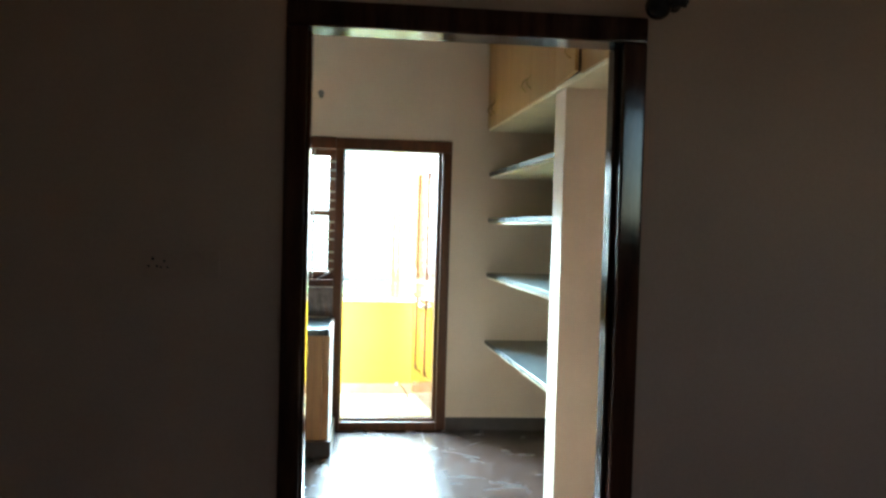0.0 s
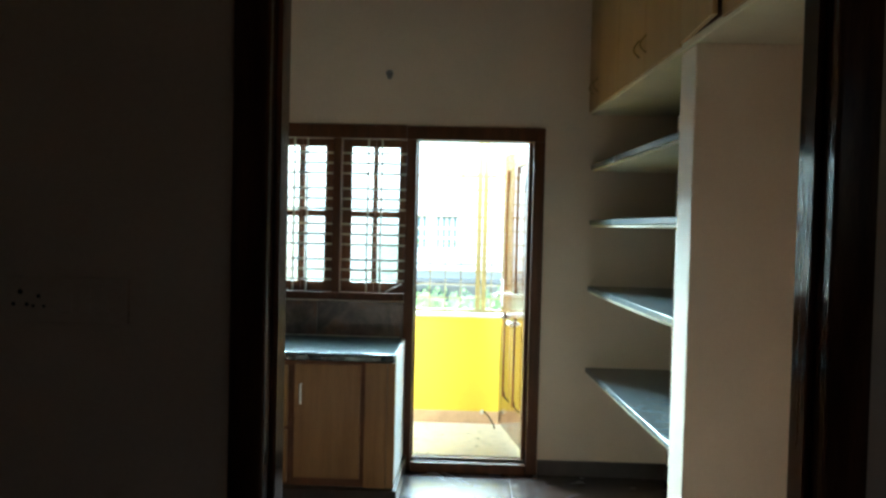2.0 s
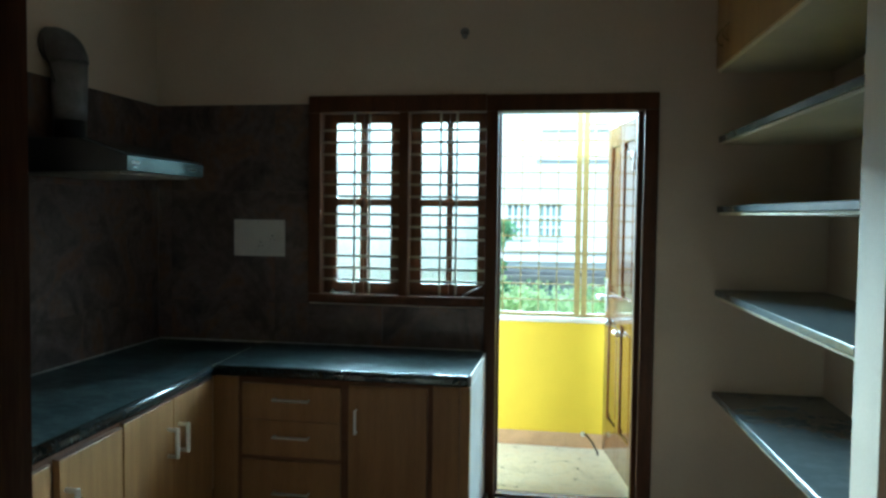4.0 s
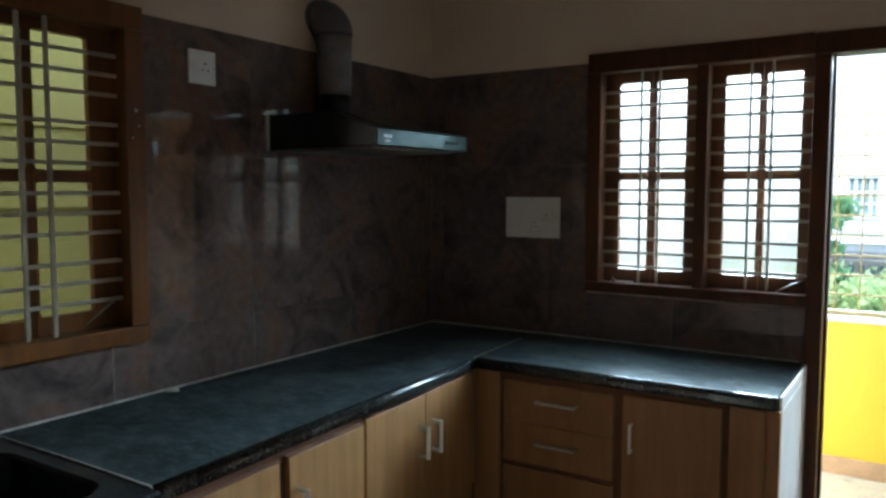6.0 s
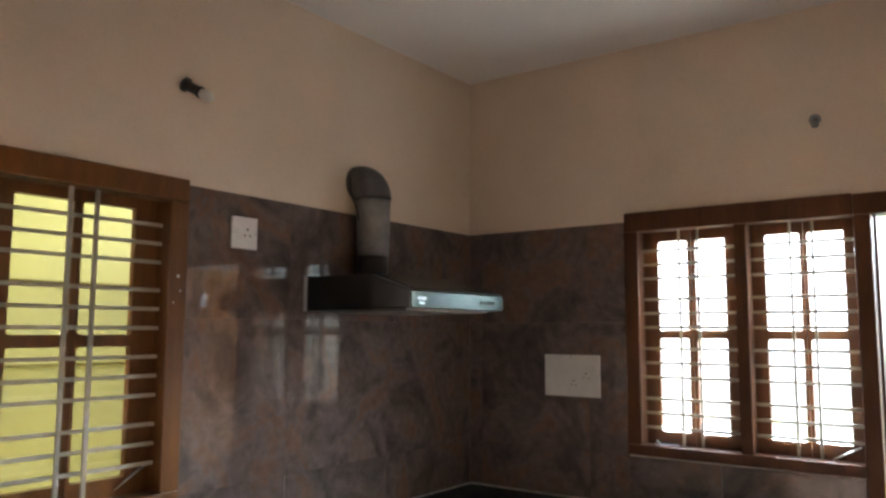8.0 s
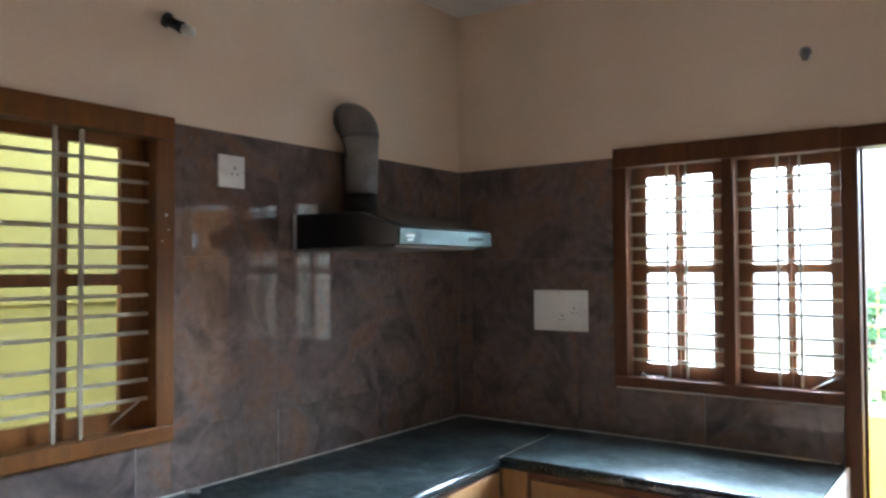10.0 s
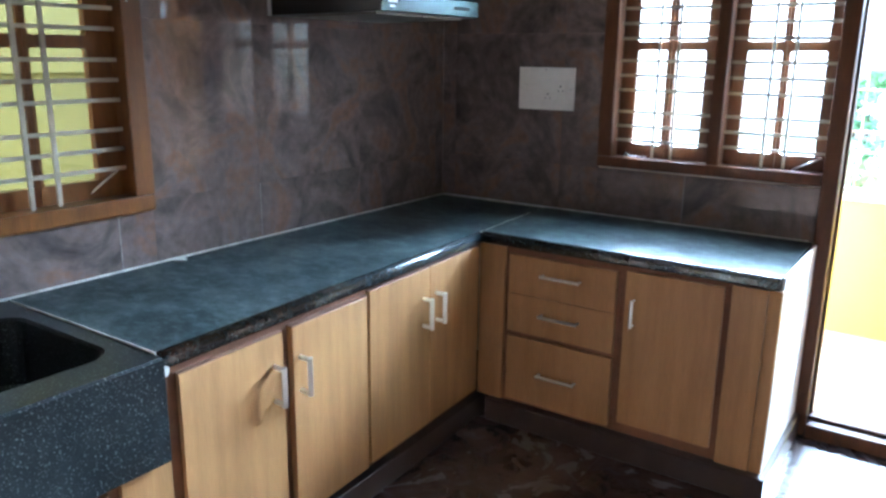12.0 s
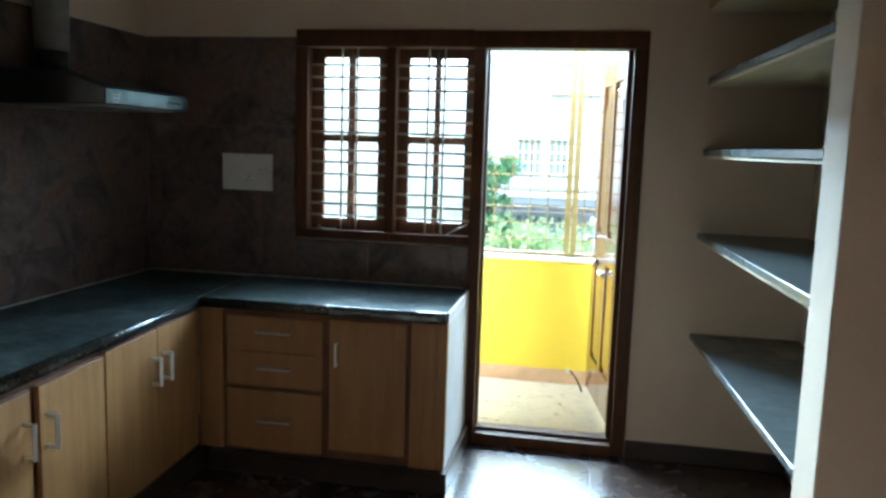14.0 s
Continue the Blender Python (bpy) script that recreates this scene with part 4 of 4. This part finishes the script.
def lamp_holder(base, tilt, label, bulb, k=1.0, m=None):
    l = thing("lamp_holder", label, "lamp holder", base)
    d = Vector(tilt).normalized()
    def seg(nm, a, b, r, mm, lab=""):
        bm = bmesh.new()
        tube(bm, [d * a * k, d * b * k], r * k, 16)
        return part(nm, bm, mm, l, lab, bevel=0.001)
    seg("base", 0.0, 0.012, 0.027, m or M_RUBBER)
    seg("socket", 0.0125, 0.06, 0.018, m or M_RUBBER, "bakelite socket")
    if bulb:
        seg("ring", 0.0605, 0.072, 0.021, M_BLACK)
        bm = bmesh.new()
        tube(bm, [d * 0.0725, d * 0.09, d * 0.11, d * 0.125], [0.014, 0.02, 0.02, 0.008], 16)
        part("bulb", bm, M_PLATE, l, "white lamp bulb, unlit")
    return l


lamp_holder((-0.004, -1.775, 2.47), (0.75, 0.35, -0.45), "black angled lamp holder with a small white bulb on the wall", True)
lamp_holder((1.700, 0.006, 2.472), (0.1, -0.75, -0.65), "small grey angled lamp holder above the door", False, 0.85, M_DUCT)

# ---- kitchen doorway frame and bracket on the hall side ----
door2 = structure(thing("door_2", "dark varnished wooden frame of the open kitchen doorway", "door frame"), "dark varnished wooden frame of the open kitchen doorway", "door frame")
FY = (SOUTH2 - 0.016, SOUTH + 0.012)
for nm, b in (("post", (FDOOR[0], 1.886, *FY, 0.0, 2.049)), ("post", (2.768, FDOOR[1], *FY, 0.0, 2.049)), ("head", (FDOOR[0], FDOOR[1], *FY, 2.0495, FDOOR[2]))):
    blocks(nm, [b], M_DARKWOOD, door2, bevel=0.007, segs=3)
blocks("stop_bead", [(1.8862, 1.894, SOUTH2 + 0.03, SOUTH + 0.0115, 0.0, 2.049)], M_DARKWOOD, door2, bevel=0.003)
blocks("stop_bead", [(2.756, 2.7678, SOUTH2 + 0.03, SOUTH + 0.0115, 0.0, 2.049)], M_DARKWOOD, door2, bevel=0.003)
fin = thing("curtain_bracket", "dark round curtain bracket finial beside the doorway", "curtain bracket", (2.838, SOUTH2, 2.135))
bm = bmesh.new()
bmesh.ops.create_uvsphere(bm, u_segments=24, v_segments=14, radius=0.036)
for v in bm.verts:
    v.co += Vector((0, -0.08, 0))
for f in bm.faces:
    f.smooth = True
part("ball", bm, M_IRON, fin)
bm = bmesh.new()
tube(bm, [(0.03, -0.08, 0.008), (0.055, -0.08, 0.014), (0.075, -0.08, 0.018)], [0.016, 0.012, 0.018], 14)
part("neck", bm, M_IRON, fin)
bm = bmesh.new()
tube(bm, [(0.075, -0.08, 0.018), (0.075, -0.02, 0.03), (0.075, -0.001, 0.03)], [0.012, 0.01, 0.022], 14)
part("arm", bm, M_IRON, fin)

# ---- outside ----
ground = structure(blocks("ground", [(-300, 300, -300, 300, -3.6, -3.4)], M_GROUND), "dusty open ground around the houses", "ground")
structure(blocks("road", [(-60, 60, 13.0, 19.0, -3.399, -3.38)], M_ROAD), "narrow grey asphalt street", "road")
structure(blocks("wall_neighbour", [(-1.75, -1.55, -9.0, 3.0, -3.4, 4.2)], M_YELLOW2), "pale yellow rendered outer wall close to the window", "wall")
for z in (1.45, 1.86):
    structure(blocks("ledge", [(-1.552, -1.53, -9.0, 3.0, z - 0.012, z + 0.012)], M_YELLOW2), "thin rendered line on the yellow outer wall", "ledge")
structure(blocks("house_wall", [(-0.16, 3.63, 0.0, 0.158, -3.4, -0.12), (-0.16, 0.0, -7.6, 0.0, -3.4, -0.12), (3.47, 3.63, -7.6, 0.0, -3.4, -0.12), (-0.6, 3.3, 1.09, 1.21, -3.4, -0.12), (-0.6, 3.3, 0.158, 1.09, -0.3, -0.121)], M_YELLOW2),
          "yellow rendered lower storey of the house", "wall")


def apartment():
    ab = thing("apartment_building", "white painted three-storey apartment house across the street", "building", (2, 25, -3.4))
    def p(nm, boxes, m, parent=ab, label="", bevel=0.0):
        ob = blocks(nm, boxes, m, parent, label, bevel)
        for v in ob.data.vertices:
            v.co -= ab.location
        return ob
    X0, X1, Y = -14.0, 16.0, 25.0
    rects = []
    for xa, xb in ((-0.23, 0.66), (0.98, 1.85), (-5.0, -4.0), (-3.6, -2.7), (6.0, 7.0), (7.4, 8.3)):
        rects.append((xa, xb, 0.70, 1.94))
    rec = (0.97, 5.2, 3.70, 4.72)
    # storey by storey, wall boxes round the openings
    p("wall", [(X0, X1, Y, Y + 8, -3.4, -1.2), (X0, X1, Y + 0.25, Y + 8, -1.2, 8.6)], M_FACADE, label="white rendered core")
    xs = sorted({X0, X1, *[r[0] for r in rects], *[r[1] for r in rects]})
    skin = [(X0, X1, Y, Y + 0.249, -0.2, 0.70), (X0, X1, Y, Y + 0.249, 1.94, 3.70)]
    for a, b in zip(xs, xs[1:]):
        if not any(abs(a - r[0]) < 1e-6 for r in rects):
            skin.append((a, b, Y, Y + 0.249, 0.70, 1.94))
    skin += [(X0, rec[0], Y, Y + 0.249, 3.70, 4.72), (rec[1], X1, Y, Y + 0.249, 3.70, 4.72), (X0, X1, Y, Y + 0.249, 4.72, 8.6)]
    for b in skin:
        p("wall", [b], M_FACADE, label="white rendered facade")
    p("parapet", [(X0 - 0.1, X1 + 0.1, Y - 0.1, Y + 0.3, 8.6, 9.3)], M_FACADE2)
    p("roof", [(X0, X1, Y + 0.3, Y + 8, 8.6, 8.75)], M_FACADE)
    for z in (0.14, 6.1):
        p("band", [(X0 - 0.05, X1 + 0.05, Y - 0.08, Y - 0.001, z, z + 0.12)], M_FACADE2)
    p("recess_wall", [(rec[0], rec[1], Y + 0.08, Y + 0.248, rec[2], rec[3])], M_RECESS)
    p("balcony", [(rec[0] - 0.1, rec[1] + 0.1, Y - 0.12, Y - 0.001, 3.60, 3.70)], M_FACADE)
    for xa, xb, za, zb in rects:
        w = p("window", [(xa - 0.06, xb + 0.06, Y - 0.06, Y - 0.001, za - 0.1, za)], M_FACADE2, label="white window with upright mullions")
        p("lintel", [(xa - 0.06, xb + 0.06, Y - 0.03, Y - 0.001, zb, zb + 0.08)], M_FACADE2, w)
        n = 4
        for k in range(n):
            a, b = xa + (xb - xa) * k / n, xa + (xb - xa) * (k + 1) / n
            for q0, q1 in ((za, za + 0.38), (za + 0.42, za + 0.76), (za + 0.8, zb)):
                p("pane", [(a + 0.05, b - 0.05, Y + 0.12, Y + 0.14, q0 + 0.02, q1 - 0.02)], M_PANE_FAR, w)
        p("frame", [(xa + (xb - xa) * k / n - 0.045, xa + (xb - xa) * k / n + 0.045, Y + 0.05, Y + 0.119, za, zb) for k in range(n + 1)] + [(xa, xb, Y + 0.06, Y + 0.118, z - 0.03, z + 0.03) for z in (za + 0.4, za + 0.78)], M_FACADE, w)
    p("canopy", [(X0 + 5, X1, Y - 1.6, Y - 0.001, -0.60, -0.46)], M_SHADE, label="dark sheet canopy over the ground floor")
    p("post", [(x, x + 0.12, Y - 1.5, Y - 1.38, -3.4, -0.60) for x in (-2.0,)], M_FACADE)
    p("post", [(x, x + 0.12, Y - 1.5, Y - 1.38, -3.4, -0.60) for x in (2.6,)], M_FACADE)
    for k in range(9):
        p("gate_bar", [(-1.0 + k * 0.3, -0.85 + k * 0.3, Y - 0.2, Y - 0.1, -3.3, -0.9)], M_PANE_FAR, label="grey ground-floor gate bar")
    return ab


apartment()


def tree(name, label, base, height, crown, n, leaf, spread, seed, flowers=0, low=0.35):
    """Tapered trunk, limbs, and a crown of many separate leaves in uneven clumps."""
    rnd = random.Random(seed)
    t = thing(name, label, "tree" if name == "tree" else "shrub", base)
    bm = bmesh.new()
    top = Vector((rnd.uniform(-.2, .2), rnd.uniform(-.2, .2), height * 0.7))
    tube(bm, [(0, 0, 0), top * 0.35 + Vector((0.06, 0.03, 0)), top], [0.035 * height ** 0.7, 0.025 * height ** 0.7, 0.012 * height ** 0.7], 8)
    clumps = []
    for k in range(crown):
        a = rnd.uniform(0, 6.28)
        c = Vector((math.cos(a) * spread * rnd.uniform(0.15, 1), math.sin(a) * spread * rnd.uniform(0.15, 1), height * rnd.uniform(low, 1.0)))
        clumps.append((c, spread * rnd.uniform(0.22, 0.5)))
        st = top * rnd.uniform(0.35, 0.95)
        tube(bm, [st, st.lerp(c, 0.5) + Vector((0, 0, 0.05)), c], [0.016 * height ** 0.5, 0.01 * height ** 0.5, 0.004], 5)
    part("trunk", bm, M_BARK, t)
    verts, faces = [], []
    for k in range(n):
        c, r = clumps[k % crown]
        d = Vector((rnd.gauss(0, 1), rnd.gauss(0, 1), rnd.gauss(0, 0.8))).normalized() * r * rnd.uniform(0.15, 1.35)
        p = c + d
        e = Euler((rnd.uniform(0, 6.28), rnd.uniform(0, 6.28), rnd.uniform(0, 6.28))).to_matrix()
        s = leaf * rnd.uniform(0.6, 1.3)
        i = len(verts)
        verts += [p + e @ Vector(q) * s for q in ((-0.5, 0, 0), (0, -0.26, 0.06), (0.5, 0, 0), (0, 0.26, 0.06))]
        faces.append((i, i + 1, i + 2, i + 3))
    me = bpy.data.meshes.new("crown")
    me.from_pydata(verts, [], faces)
    me.materials.append(M_LEAF if name == "tree" else M_LEAF2)
    cr = new("crown", me)
    cr.parent = t
    if flowers:
        for k in range(flowers):
            bm = bmesh.new()
            c, r = rnd.choice(clumps)
            p = c + Vector((rnd.uniform(-1, 1), -1, rnd.uniform(-0.6, 0.6))).normalized() * r
            m = Matrix.Translation(p)
            bmesh.ops.create_icosphere(bm, subdivisions=1, radius=leaf * 0.45, matrix=m)
            part("flower", bm, M_FLOWER, t, "orange red blossom")
    return t


tree("tree", "slim green tree with few orange blossoms beyond the balcony", (0.86, 9.0, -3.4), 4.75, 46, 5200, 0.12, 0.34, 3, 4, 0.5)
tree("tree", "dark green street tree across the road", (5.6, 17.5, -3.4), 4.1, 14, 1800, 0.2, 1.0, 8, 0, 0.55)
for k, (x, y, h) in enumerate(((1.7, 8.6, 3.75), (2.5, 9.2, 3.8), (3.4, 8.8, 3.6), (0.2, 9.8, 3.6), (-0.8, 8.8, 3.7), (4.3, 9.4, 3.85), (1.1, 9.3, 3.6), (2.1, 10.0, 3.7))):
    tree("shrub", "tall leafy fresh green shrub in the front garden", (x, y, -3.4), h - 0.2, 34, 6500, 0.13, 0.8, 20 + k, 0, 0.45)

# ---- glazed wall tiles ----
tile_n = structure(new("wall_tiles_north"), "glossy clouded brown marble tiles on the kitchen wall", "wall tiles")
tile_w = structure(new("wall_tiles_west"), "glossy clouded brown marble tiles on the kitchen wall", "wall tiles")
ROWS = (TOP + 0.003, 1.05, 1.65, DADO)
G = 0.0001


def tile(parent, side, a0, a1, z0, z1):
    if a1 - a0 < 0.01 or z1 - z0 < 0.01:
        return
    b = (a0 + G, a1 - G, 0.0, 0.0075, z0 + G, z1 - G) if side == "n" else (-0.0075, 0.0, a0 + G, a1 - G, z0 + G, z1 - G)
    blocks("tile", [b], M_TILE, parent, bevel=0.0003)


for z0, z1 in zip(ROWS, ROWS[1:]):
    edges = (0.0, 0.08, 0.68, NWIN[0], 1.28, 1.819)
    for a0, a1 in zip(edges, edges[1:]):
        if z0 < 1.04 or a1 <= NWIN[0] + 0.001:
            tile(tile_n, "n", a0, a1, z0, z1)
    edges = [SOUTH + 0.001, -3.05, WWIN[0], -1.885, WWIN[1], -1.266, -0.666, -0.066, 0.0]
    for a0, a1 in zip(edges, edges[1:]):
        inside = a0 >= WWIN[0] - 0.001 and a1 <= WWIN[1] + 0.001
        if inside:
            if z0 < 1.0:
                tile(tile_w, "w", a0, a1, z0, WWIN[2])
        else:
            tile(tile_w, "w", a0, a1, z0, z1)
